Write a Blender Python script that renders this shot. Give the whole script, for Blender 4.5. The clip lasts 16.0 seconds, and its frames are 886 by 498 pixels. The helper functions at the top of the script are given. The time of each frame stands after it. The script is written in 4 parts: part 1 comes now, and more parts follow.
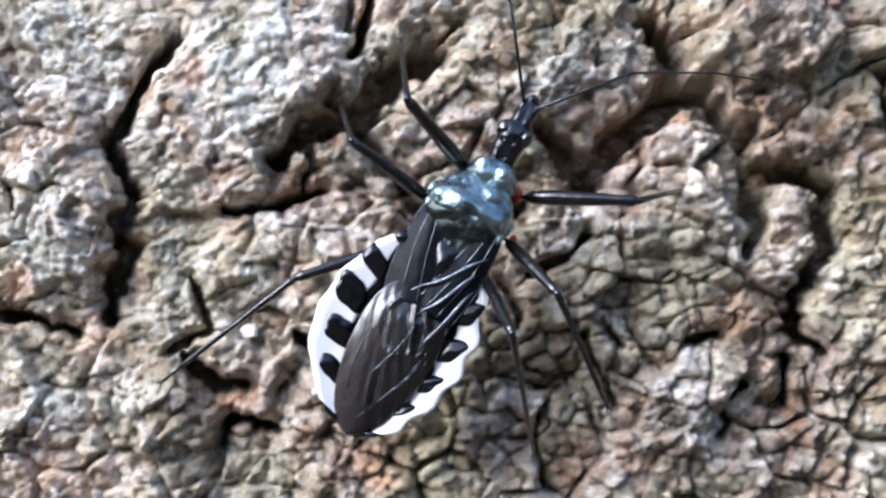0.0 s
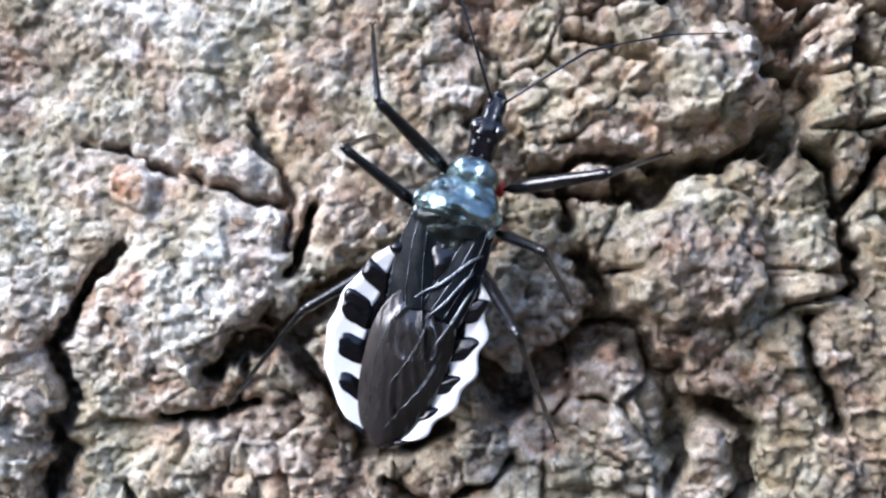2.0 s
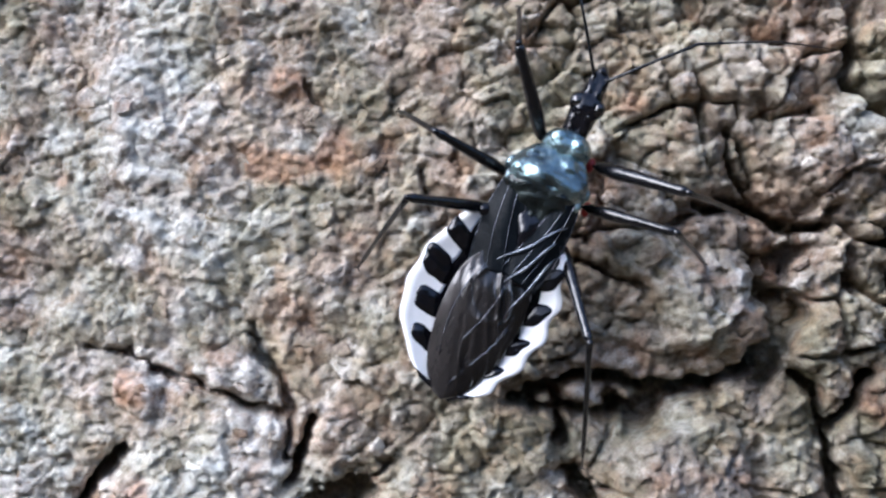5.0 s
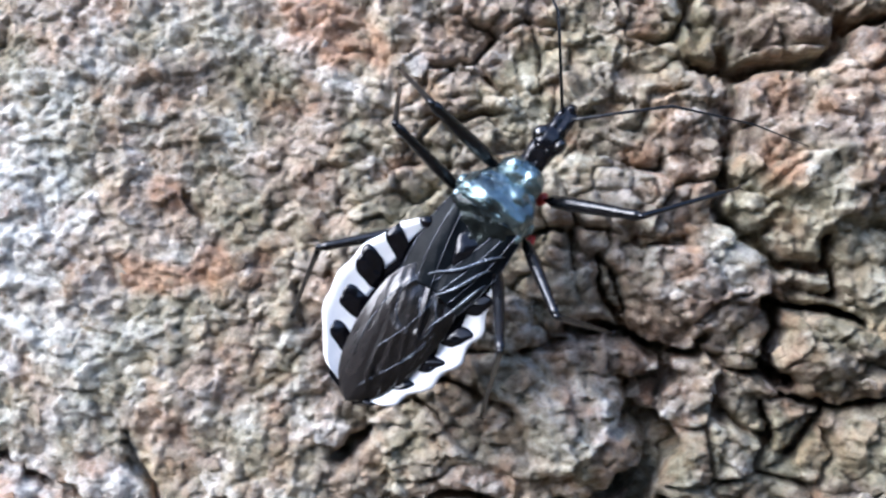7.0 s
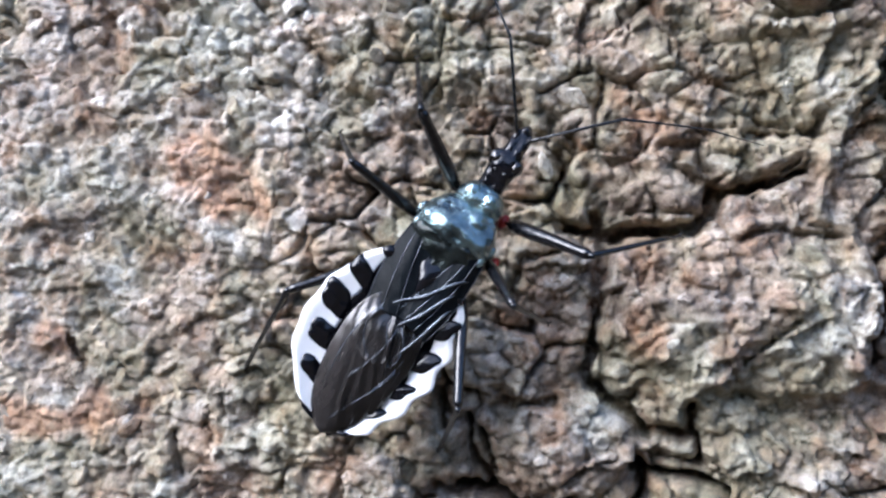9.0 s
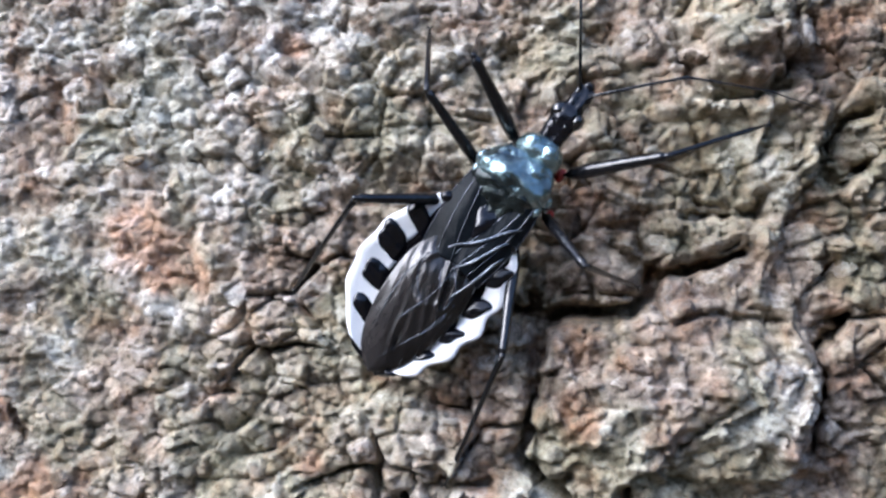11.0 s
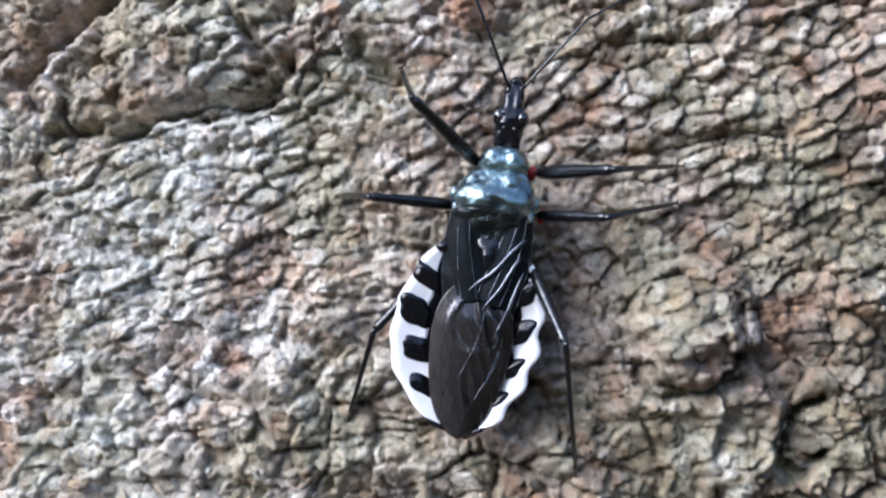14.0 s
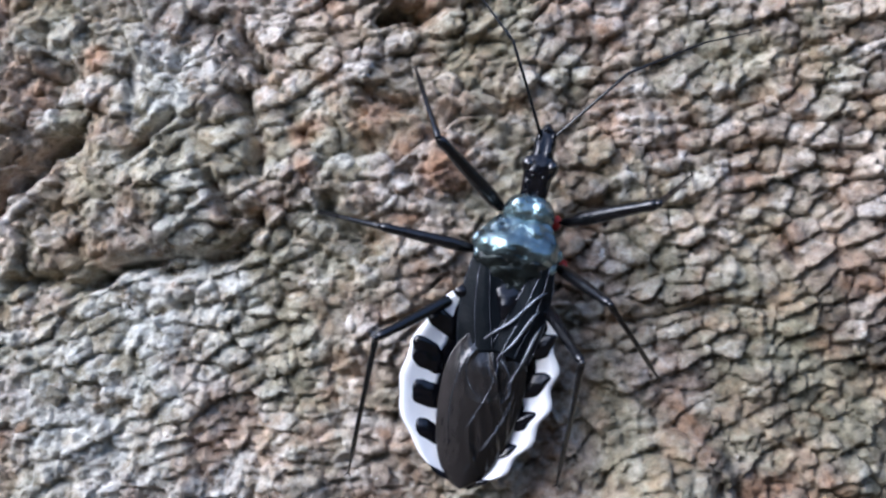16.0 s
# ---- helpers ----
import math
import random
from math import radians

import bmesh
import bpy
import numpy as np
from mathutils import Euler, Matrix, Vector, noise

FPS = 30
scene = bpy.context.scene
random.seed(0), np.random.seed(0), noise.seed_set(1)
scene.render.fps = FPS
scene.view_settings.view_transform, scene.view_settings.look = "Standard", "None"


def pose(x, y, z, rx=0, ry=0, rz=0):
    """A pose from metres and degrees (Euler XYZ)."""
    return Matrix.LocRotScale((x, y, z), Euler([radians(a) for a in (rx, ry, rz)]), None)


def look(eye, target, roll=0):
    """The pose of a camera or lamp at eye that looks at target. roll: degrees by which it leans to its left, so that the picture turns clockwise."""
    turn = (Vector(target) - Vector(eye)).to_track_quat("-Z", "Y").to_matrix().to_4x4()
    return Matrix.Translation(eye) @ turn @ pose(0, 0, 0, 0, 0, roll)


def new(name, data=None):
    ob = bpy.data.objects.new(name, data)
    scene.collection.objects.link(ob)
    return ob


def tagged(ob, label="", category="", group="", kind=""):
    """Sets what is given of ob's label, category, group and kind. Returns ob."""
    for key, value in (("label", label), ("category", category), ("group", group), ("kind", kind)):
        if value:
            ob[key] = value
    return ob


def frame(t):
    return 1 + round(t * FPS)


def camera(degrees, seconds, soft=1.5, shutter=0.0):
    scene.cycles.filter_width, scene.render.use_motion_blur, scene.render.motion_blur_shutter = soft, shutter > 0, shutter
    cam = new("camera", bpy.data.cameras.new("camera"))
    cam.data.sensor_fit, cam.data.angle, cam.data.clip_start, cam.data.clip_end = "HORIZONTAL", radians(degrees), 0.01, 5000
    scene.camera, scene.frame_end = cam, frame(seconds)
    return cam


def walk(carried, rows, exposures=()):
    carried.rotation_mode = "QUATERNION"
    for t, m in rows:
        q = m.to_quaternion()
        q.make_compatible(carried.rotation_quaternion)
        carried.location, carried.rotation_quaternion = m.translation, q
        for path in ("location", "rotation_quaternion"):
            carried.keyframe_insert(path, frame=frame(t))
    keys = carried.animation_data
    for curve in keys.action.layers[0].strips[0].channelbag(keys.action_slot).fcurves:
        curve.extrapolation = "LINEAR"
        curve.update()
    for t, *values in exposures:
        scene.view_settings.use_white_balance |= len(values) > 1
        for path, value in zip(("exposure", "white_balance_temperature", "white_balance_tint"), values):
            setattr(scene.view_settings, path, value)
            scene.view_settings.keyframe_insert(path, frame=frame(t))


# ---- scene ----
cam = camera(45.0, 16.0, soft=2.35, shutter=0.5)
# seconds, eye x, y, z in metres, then yaw, pitch and roll in degrees
PATH = [
    (0, 0.00000, -0.06051, 0.00000, 1.59, 2.96, 2.65),
    (0.5, 0.00296, -0.06123, 0.00383, 1.48, 2.36, 1.98),
    (1, 0.00343, -0.06214, 0.00599, 1.90, 2.44, 1.26),
    (1.5, 0.00513, -0.06216, 0.00765, 2.18, 2.65, 0.91),
    (2, 0.00529, -0.06223, 0.01320, 2.36, 2.54, 0.72),
    (2.5, 0.00542, -0.06257, 0.01434, 2.17, 2.43, 0.57),
    (3, 0.00385, -0.06286, 0.02036, 2.09, 2.52, 0.43),
    (3.5, 0.00154, -0.06400, 0.02300, 1.79, 2.39, 0.44),
    (6, 0.00939, -0.06411, 0.03317, 1.91, -0.67, -0.30),
    (6.5, 0.01143, -0.06355, 0.03527, 2.08, -0.19, -0.73),
    (7, 0.01296, -0.06359, 0.03601, 2.16, -0.03, -1.16),
    (7.5, 0.01702, -0.06376, 0.03678, 1.91, -0.22, -1.53),
    (8, 0.01823, -0.06418, 0.03986, 1.97, -0.11, -1.86),
    (10.5, 0.02514, -0.06373, 0.04876, 4.05, 0.95, -2.73),
    (11, 0.02567, -0.06346, 0.04934, 4.00, 0.87, -2.86),
    (11.5, 0.02953, -0.06280, 0.05050, 3.66, 1.01, -2.71),
    (12, 0.03012, -0.06310, 0.05594, 3.51, 0.92, -1.00),
    (12.5, 0.03135, -0.06330, 0.05883, 3.54, 1.11, 0.45),
    (13, 0.03119, -0.06308, 0.06205, 3.35, 0.84, 1.26),
    (13.5, 0.02982, -0.06236, 0.06424, 3.29, 1.64, 1.49),
    (14, 0.02755, -0.06226, 0.06728, 3.10, 1.03, 1.65),
    (14.5, 0.02773, -0.06138, 0.07011, 2.56, 1.23, 1.46),
    (15, 0.02660, -0.06050, 0.07518, 2.16, 0.97, 1.40),
    (15.5, 0.02642, -0.06036, 0.07585, 1.85, 1.14, 1.33),
    (16, 0.02770, -0.06065, 0.07694, 1.65, 0.92, 1.28),
]
walk(cam, [(t, pose(x, y, z, 0, 0, yaw) @ pose(0, 0, 0, pitch) @ pose(0, 0, 0, 0, roll) @ pose(0, 0, 0, 90))
           for t, x, y, z, yaw, pitch, roll in PATH],
     exposures=[(0.0, 1.5, 5400, 14), (0.5, 1.22, 5400, 14), (1.0, 1.5, 5400, 14), (2.5, 1.48, 5400, 14), (3.0, 1.22, 5400, 14), (3.5, 1.02, 5400, 14), (6.0, 1.04, 5300, 13), (7.5, 1.4, 5300, 13),
                (10.5, 1.24, 5300, 13), (12.5, 1.46, 5300, 12), (13.0, 1.44, 5300, 12), (14.0, 1.18, 5300, 13), (14.5, 1.0, 5250, 14), (15.0, 1.08, 5250, 14), (16.0, 0.9, 5250, 14)])

# ---- light: bright overcast sky between trees, brighter from the upper left ----
SUN_WAY = Vector((-0.66, -0.48, 0.58)).normalized()
world = bpy.data.worlds.new("overcast_sky")
scene.world = world
world.use_nodes = True
wn = world.node_tree.nodes
sky = wn.new("ShaderNodeTexSky")
sky.sky_type = 'NISHITA'
sky.sun_disc = False
sky.sun_elevation = math.asin(SUN_WAY.z)
sky.sun_rotation = math.atan2(SUN_WAY.x, SUN_WAY.y)
sky.dust_density = 4.0
sky.air_density = 1.0
wn["Background"].inputs["Strength"].default_value = 0.15
world.node_tree.links.new(sky.outputs[0], wn["Background"].inputs["Color"])
sun_data = bpy.data.lights.new("sun", 'SUN')
sun_data.energy = 1.5
sun_data.angle = radians(45)
sun_data.color = (1.0, 0.98, 0.95)
sun = new("sun", sun_data)
sun.matrix_world = look((0, 0, 3), Vector((0, 0, 3)) - SUN_WAY)

# ---- materials ----
MM = 0.001


def node_material(name):
    m = bpy.data.materials.new(name)
    m.use_nodes = True
    return m, m.node_tree.nodes, m.node_tree.links, m.node_tree.nodes["Principled BSDF"]


def add_noise(nodes, links, coord, scale, detail=4.0, rough=0.6):
    n = nodes.new("ShaderNodeTexNoise")
    n.inputs["Scale"].default_value = scale
    n.inputs["Detail"].default_value = detail
    n.inputs["Roughness"].default_value = rough
    links.new(coord, n.inputs["Vector"])
    return n.outputs["Fac"]


def ramp(nodes, links, fac, stops):
    r = nodes.new("ShaderNodeValToRGB")
    while len(r.color_ramp.elements) < len(stops):
        r.color_ramp.elements.new(0.5)
    for e, (p, c) in zip(r.color_ramp.elements, stops):
        e.position = p
        e.color = (*c, 1.0)
    links.new(fac, r.inputs["Fac"])
    return r.outputs["Color"]


def mixed(nodes, links, fac, a, b, blend='MIX'):
    n = nodes.new("ShaderNodeMix")
    n.data_type = 'RGBA'
    n.blend_type = blend
    if isinstance(fac, float):
        n.inputs[0].default_value = fac
    else:
        links.new(fac, n.inputs[0])
    for i, c in ((6, a), (7, b)):
        if isinstance(c, tuple):
            n.inputs[i].default_value = (*c, 1.0)
        else:
            links.new(c, n.inputs[i])
    return n.outputs[2]


def arith(nodes, links, op, a, b):
    n = nodes.new("ShaderNodeMath")
    n.operation = op
    n.use_clamp = True
    for i, c in ((0, a), (1, b)):
        if isinstance(c, float):
            n.inputs[i].default_value = c
        else:
            links.new(c, n.inputs[i])
    return n.outputs[0]


def attribute(nodes, name):
    n = nodes.new("ShaderNodeAttribute")
    n.attribute_name = name
    return n.outputs["Fac"]


def add_bump(nodes, links, bsdf, height, strength, distance):
    b = nodes.new("ShaderNodeBump")
    b.inputs["Strength"].default_value = strength
    b.inputs["Distance"].default_value = distance
    links.new(height, b.inputs["Height"])
    links.new(b.outputs["Normal"], bsdf.inputs["Normal"])


BARK_STOPS = [(0.14, (0.075, 0.055, 0.042)), (0.33, (0.20, 0.155, 0.12)), (0.50, (0.34, 0.29, 0.24)), (0.66, (0.50, 0.46, 0.41)), (0.84, (0.72, 0.70, 0.66))]


def bark_material(name, pieces=False):
    m, nodes, links, bsdf = node_material(name)
    coord = nodes.new("ShaderNodeTexCoord").outputs["Object"]
    if pieces:
        g = nodes.new("ShaderNodeNewGeometry")
        coord = g.outputs["Position"]
        tone = nodes.new("ShaderNodeObjectInfo").outputs["Random"]
    else:
        tone = attribute(nodes, "tone")
    fine = add_noise(nodes, links, coord, 2600.0, 5.0, 0.7)
    mid = add_noise(nodes, links, coord, 560.0, 6.0, 0.72)
    wide = add_noise(nodes, links, coord, 150.0, 4.0, 0.6)
    hue = add_noise(nodes, links, coord, 380.0, 5.0, 0.65)
    f = arith(nodes, links, 'MULTIPLY', tone, 0.52)
    f = arith(nodes, links, 'ADD', f, arith(nodes, links, 'MULTIPLY', mid, 0.62))
    f = arith(nodes, links, 'SUBTRACT', f, 0.065)
    base = ramp(nodes, links, f, BARK_STOPS)
    warm = ramp(nodes, links, hue, [(0.48, (0, 0, 0)), (0.62, (1, 1, 1))])
    base = mixed(nodes, links, arith(nodes, links, 'MULTIPLY', warm, 0.6), base, (0.37, 0.215, 0.12))
    tan = add_noise(nodes, links, coord, 260.0, 5.0, 0.65)
    tan = ramp(nodes, links, tan, [(0.46, (0, 0, 0)), (0.64, (1, 1, 1))])
    base = mixed(nodes, links, arith(nodes, links, 'MULTIPLY', tan, 0.6), base, (0.50, 0.41, 0.31))
    green = ramp(nodes, links, wide, [(0.42, (0, 0, 0)), (0.6, (1, 1, 1))])
    base = mixed(nodes, links, arith(nodes, links, 'MULTIPLY', green, 0.4), base, (0.28, 0.30, 0.18))
    grain = ramp(nodes, links, mid, [(0.3, (0.62, 0.6, 0.58)), (0.5, (1, 1, 1)), (0.7, (1.35, 1.35, 1.35))])
    base = mixed(nodes, links, 1.0, base, grain, 'MULTIPLY')
    if not pieces:
        lich = arith(nodes, links, 'MULTIPLY', attribute(nodes, "lichen"), ramp(nodes, links, mid, [(0.38, (0, 0, 0)), (0.55, (1, 1, 1))]))
        base = mixed(nodes, links, arith(nodes, links, 'MULTIPLY', lich, 0.65), base, (0.66, 0.67, 0.62))
        rust = arith(nodes, links, 'MULTIPLY', attribute(nodes, "rust"), ramp(nodes, links, mid, [(0.32, (0, 0, 0)), (0.5, (1, 1, 1))]))
        base = mixed(nodes, links, arith(nodes, links, 'MULTIPLY', rust, 0.55), base, (0.50, 0.26, 0.14))
    speck = ramp(nodes, links, fine, [(0.3, (0.5, 0.48, 0.46)), (0.48, (1, 1, 1)), (0.7, (1.25, 1.25, 1.25))])
    base = mixed(nodes, links, 0.8, base, speck, 'MULTIPLY')
    links.new(base, bsdf.inputs["Base Color"])
    bsdf.inputs["Roughness"].default_value = 0.85
    bsdf.inputs["Specular IOR Level"].default_value = 0.2
    hgt = arith(nodes, links, 'ADD', arith(nodes, links, 'MULTIPLY', fine, 0.45), arith(nodes, links, 'MULTIPLY', mid, 0.55))
    add_bump(nodes, links, bsdf, hgt, 1.0, 0.0005)
    return m


def shell_material(name, color, rough, bump=0.15, coat=0.0, scale=1500.0, tint=None):
    m, nodes, links, bsdf = node_material(name)
    coord = nodes.new("ShaderNodeTexCoord").outputs["Object"]
    n = add_noise(nodes, links, coord, scale, 4.0, 0.6)
    w = add_noise(nodes, links, coord, scale * 0.2, 3.0, 0.5)
    dark = tuple(c * 0.7 for c in color)
    lite = tint or tuple(min(1.0, c * 1.25) for c in color)
    links.new(ramp(nodes, links, w, [(0.35, dark if max(color) < 0.5 else tuple(c * 0.93 for c in color)), (0.65, lite)]), bsdf.inputs["Base Color"])
    rr = nodes.new("ShaderNodeMapRange")
    rr.inputs["To Min"].default_value = rough * 0.7
    rr.inputs["To Max"].default_value = rough * 1.4
    links.new(n, rr.inputs["Value"])
    links.new(rr.outputs[0], bsdf.inputs["Roughness"])
    bsdf.inputs["Coat Weight"].default_value = coat
    bsdf.inputs["Coat Roughness"].default_value = 0.08
    add_bump(nodes, links, bsdf, n, bump, 0.00015)
    return m


def membrane_material():
    """Smoky film, paler towards one edge, with dark streaks along its folds."""
    m, nodes, links, bsdf = node_material("smoky_wing_membrane")
    coord = nodes.new("ShaderNodeTexCoord").outputs["Object"]
    turn = nodes.new("ShaderNodeMapping")
    turn.inputs["Rotation"].default_value = (0, 0, radians(24))
    turn.inputs["Scale"].default_value = (1.0, 0.22, 1.0)
    links.new(coord, turn.inputs["Vector"])
    streak = add_noise(nodes, links, turn.outputs["Vector"], 900.0, 4.0, 0.6)
    cloud = add_noise(nodes, links, coord, 420.0, 3.0, 0.5)
    split = nodes.new("ShaderNodeSeparateXYZ")
    links.new(coord, split.inputs[0])
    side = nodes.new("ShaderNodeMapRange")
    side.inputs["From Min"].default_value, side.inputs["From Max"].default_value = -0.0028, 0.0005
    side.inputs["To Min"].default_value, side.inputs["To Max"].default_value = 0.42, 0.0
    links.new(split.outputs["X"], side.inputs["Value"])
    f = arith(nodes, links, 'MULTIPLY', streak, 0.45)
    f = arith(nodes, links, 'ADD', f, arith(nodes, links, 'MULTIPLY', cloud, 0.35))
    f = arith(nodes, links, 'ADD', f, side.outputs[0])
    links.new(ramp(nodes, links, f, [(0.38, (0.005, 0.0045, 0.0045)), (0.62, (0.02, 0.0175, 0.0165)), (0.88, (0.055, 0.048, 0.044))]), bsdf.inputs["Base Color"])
    bsdf.inputs["Roughness"].default_value = 0.24
    bsdf.inputs["Specular IOR Level"].default_value = 0.5
    bsdf.inputs["Coat Weight"].default_value = 0.4
    bsdf.inputs["Coat Roughness"].default_value = 0.1
    add_bump(nodes, links, bsdf, streak, 0.7, 0.0002)
    return m


BARK = bark_material("weathered_bark")
BARK_PIECE = bark_material("bark_scale_surface", True)
BLACK = shell_material("black_chitin", (0.005, 0.005, 0.007), 0.16, 0.5, 0.2, 1200.0)
BLACK.node_tree.nodes["Principled BSDF"].inputs["Specular IOR Level"].default_value = 0.4
LEG = shell_material("leg_chitin", (0.005, 0.005, 0.006), 0.2, 0.3, 0.3, 2500.0)
GLOSS = shell_material("blue_black_chitin", (0.045, 0.07, 0.08), 0.2, 0.7, 0.8, 3500.0, (0.3, 0.39, 0.4))
SHEEN = GLOSS.node_tree.nodes["Principled BSDF"].inputs
SHEEN["Metallic"].default_value = 0.85
SHEEN["Coat IOR"].default_value = 1.7
SHEEN["Coat Tint"].default_value = (0.9, 0.98, 1.0, 1)
# darker copy of the pronotum's chitin: shade of its back slope in the colour
DEEP = shell_material("shaded_slope_chitin", (0.012, 0.017, 0.018), 0.2, 1.0, 0.3, 3000.0, (0.045, 0.058, 0.055))
DEEP.node_tree.nodes["Principled BSDF"].inputs["Metallic"].default_value = 0.7
WHITE = shell_material("white_rim", (0.93, 0.925, 0.9), 0.5, 0.2)
MEMBRANE = membrane_material()
# blue-grey metal tint puts bluish highlights into the veins and fold ridges
VEIN = shell_material("glint_tinted_wing_vein", (0.035, 0.04, 0.05), 0.2, 0.6, 0.4, 3500.0, (0.16, 0.18, 0.21))
VEIN.node_tree.nodes["Principled BSDF"].inputs["Metallic"].default_value = 0.7
CORIUM = shell_material("black_wing_leather", (0.006, 0.008, 0.01), 0.42, 0.6, 0.0, 900.0)
CORIUM.node_tree.nodes["Principled BSDF"].inputs["Specular IOR Level"].default_value = 0.09
RED = shell_material("red_coxa", (0.42, 0.022, 0.014), 0.35)
EYE = shell_material("compound_eye", (0.008, 0.007, 0.006), 0.1, 0.1, 0.8)


def ground_material():
    m, nodes, links, bsdf = node_material("leaf_litter_soil")
    coord = nodes.new("ShaderNodeTexCoord").outputs["Object"]
    a = add_noise(nodes, links, coord, 25.0, 6.0)
    links.new(ramp(nodes, links, a, [(0.3, (0.03, 0.024, 0.016)), (0.55, (0.07, 0.05, 0.03)), (0.75, (0.05, 0.065, 0.025))]), bsdf.inputs["Base Color"])
    bsdf.inputs["Roughness"].default_value = 0.95
    add_bump(nodes, links, bsdf, a, 0.8, 0.03)
    return m


def woods_material():
    m, nodes, links, bsdf = node_material("distant_woods")
    coord = nodes.new("ShaderNodeTexCoord").outputs["Object"]
    a = add_noise(nodes, links, coord, 1.6, 8.0, 0.7)
    links.new(ramp(nodes, links, a, [(0.35, (0.02, 0.03, 0.012)), (0.6, (0.06, 0.09, 0.03)), (0.8, (0.10, 0.13, 0.05))]), bsdf.inputs["Base Color"])
    bsdf.inputs["Roughness"].default_value = 0.9
    add_bump(nodes, links, bsdf, a, 1.0, 0.4)
    return m


# ---- small mesh tools ----
def mesh_object(name, bm, mat, smooth=True):
    me = bpy.data.meshes.new(name)
    bm.normal_update()
    bm.to_mesh(me)
    bm.free()
    me.materials.append(mat)
    if smooth:
        me.polygons.foreach_set("use_smooth", [True] * len(me.polygons))
    return new(name, me)


def part(name, bm, mat, parent, label=""):
    ob = mesh_object(name, bm, mat)
    ob.parent = parent
    if label:
        tagged(ob, label)
    return ob


def ring_loft(bm, rings):
    """Skins rings of equal vertex counts and closes both ends."""
    loops = [[bm.verts.new(Vector(p) * MM) for p in ring] for ring in rings]
    n = len(loops[0])
    for a, b in zip(loops, loops[1:]):
        for i in range(n):
            bm.faces.new((a[i], a[(i + 1) % n], b[(i + 1) % n], b[i]))
    for loop in (loops[0], loops[-1]):
        c = bm.verts.new(sum((v.co for v in loop), Vector()) / n)
        for i in range(n):
            bm.faces.new((loop[i], loop[(i + 1) % n], c))
    return bm


def loft(sections, n=20, flat=0.0):
    """A body along y from (y, x, z, half width, half height); flat squares the cross-section a little."""
    rings = []
    for y, x, z, rx, rz in sections:
        ring = []
        for i in range(n):
            a = 2 * math.pi * i / n
            c, s = math.cos(a), math.sin(a)
            k = 1.0 / max(abs(c), abs(s)) * flat + (1 - flat)
            ring.append((x + rx * c * k, y, z + rz * s * k))
        rings.append(ring)
    bm = ring_loft(bmesh.new(), rings)
    bmesh.ops.recalc_face_normals(bm, faces=bm.faces)
    return bm


def smooth_sections(sections, steps=4):
    """Finer stations between the given ones."""
    s = np.array(sections, float)
    q = np.linspace(0, len(s) - 1, (len(s) - 1) * steps + 1)
    out = []
    for v in q:
        i = min(int(v), len(s) - 2)
        f = v - i
        p0, p1, p2, p3 = s[max(i - 1, 0)], s[i], s[i + 1], s[min(i + 2, len(s) - 1)]
        out.append(0.5 * (2 * p1 + (p2 - p0) * f + (2 * p0 - 5 * p1 + 4 * p2 - p3) * f * f + (3 * p1 - p0 - 3 * p2 + p3) * f ** 3))
    return [tuple(o) for o in out]


def tube(points, radii, n=8, bm=None):
    """A tapered rod through points."""
    bm = bm or bmesh.new()
    pts = [Vector(p) for p in points]
    rings = []
    for i, p in enumerate(pts):
        d = (pts[min(i + 1, len(pts) - 1)] - pts[max(i - 1, 0)]).normalized()
        a = d.cross(Vector((0, 0, 1)) if abs(d.z) < 0.9 else Vector((1, 0, 0))).normalized()
        b = d.cross(a)
        rings.append([p + (a * math.cos(t) + b * math.sin(t)) * radii[i] for t in (2 * math.pi * k / n for k in range(n))])
    ring_loft(bm, rings)
    bmesh.ops.recalc_face_normals(bm, faces=bm.faces)
    return bm


def blob(center, radii, seed=0, rough=0.0, sub=2, turn=0.0):
    bm = bmesh.new()
    bmesh.ops.create_icosphere(bm, subdivisions=sub, radius=1.0)
    rot = Matrix.Rotation(turn, 3, 'Z')
    for v in bm.verts:
        k = 1.0 + rough * noise.noise(v.co * 1.7 + Vector((seed * 3.1, seed, 0)))
        v.co = (Vector(center) + rot @ Vector((v.co.x * radii[0] * k, v.co.y * radii[1] * k, v.co.z * radii[2] * k))) * MM
    return bm


def sheet(fn, nu, nv, thick):
    """A curved plate: fn(u, v) gives a point in millimetres."""
    bm = bmesh.new()
    grid = [[Vector(fn(i / nu, j / nv)) for j in range(nv + 1)] for i in range(nu + 1)]
    top = [[bm.verts.new(p * MM) for p in row] for row in grid]
    low = [[bm.verts.new((p - Vector((0, 0, thick))) * MM) for p in row] for row in grid]
    for i in range(nu):
        for j in range(nv):
            bm.faces.new((top[i][j], top[i + 1][j], top[i + 1][j + 1], top[i][j + 1]))
            bm.faces.new((low[i][j], low[i][j + 1], low[i + 1][j + 1], low[i + 1][j]))
    edge = [(i, 0) for i in range(nu)] + [(nu, j) for j in range(nv)] + [(i, nv) for i in range(nu, 0, -1)] + [(0, j) for j in range(nv, 0, -1)]
    for (a, b), (c, d) in zip(edge, edge[1:] + edge[:1]):
        bm.faces.new((top[a][b], low[a][b], low[c][d], top[c][d]))
    bmesh.ops.remove_doubles(bm, verts=bm.verts, dist=1e-7)
    bmesh.ops.recalc_face_normals(bm, faces=bm.faces)
    return bm


# ---- the bark: relief in millimetres over x (across the trunk) and z (up) ----
STEP = 0.135
GX = np.arange(-46.0, 74.01, STEP)
GZ = np.arange(-38.0, 116.01, STEP)
XX, ZZ = np.meshgrid(GX, GZ)


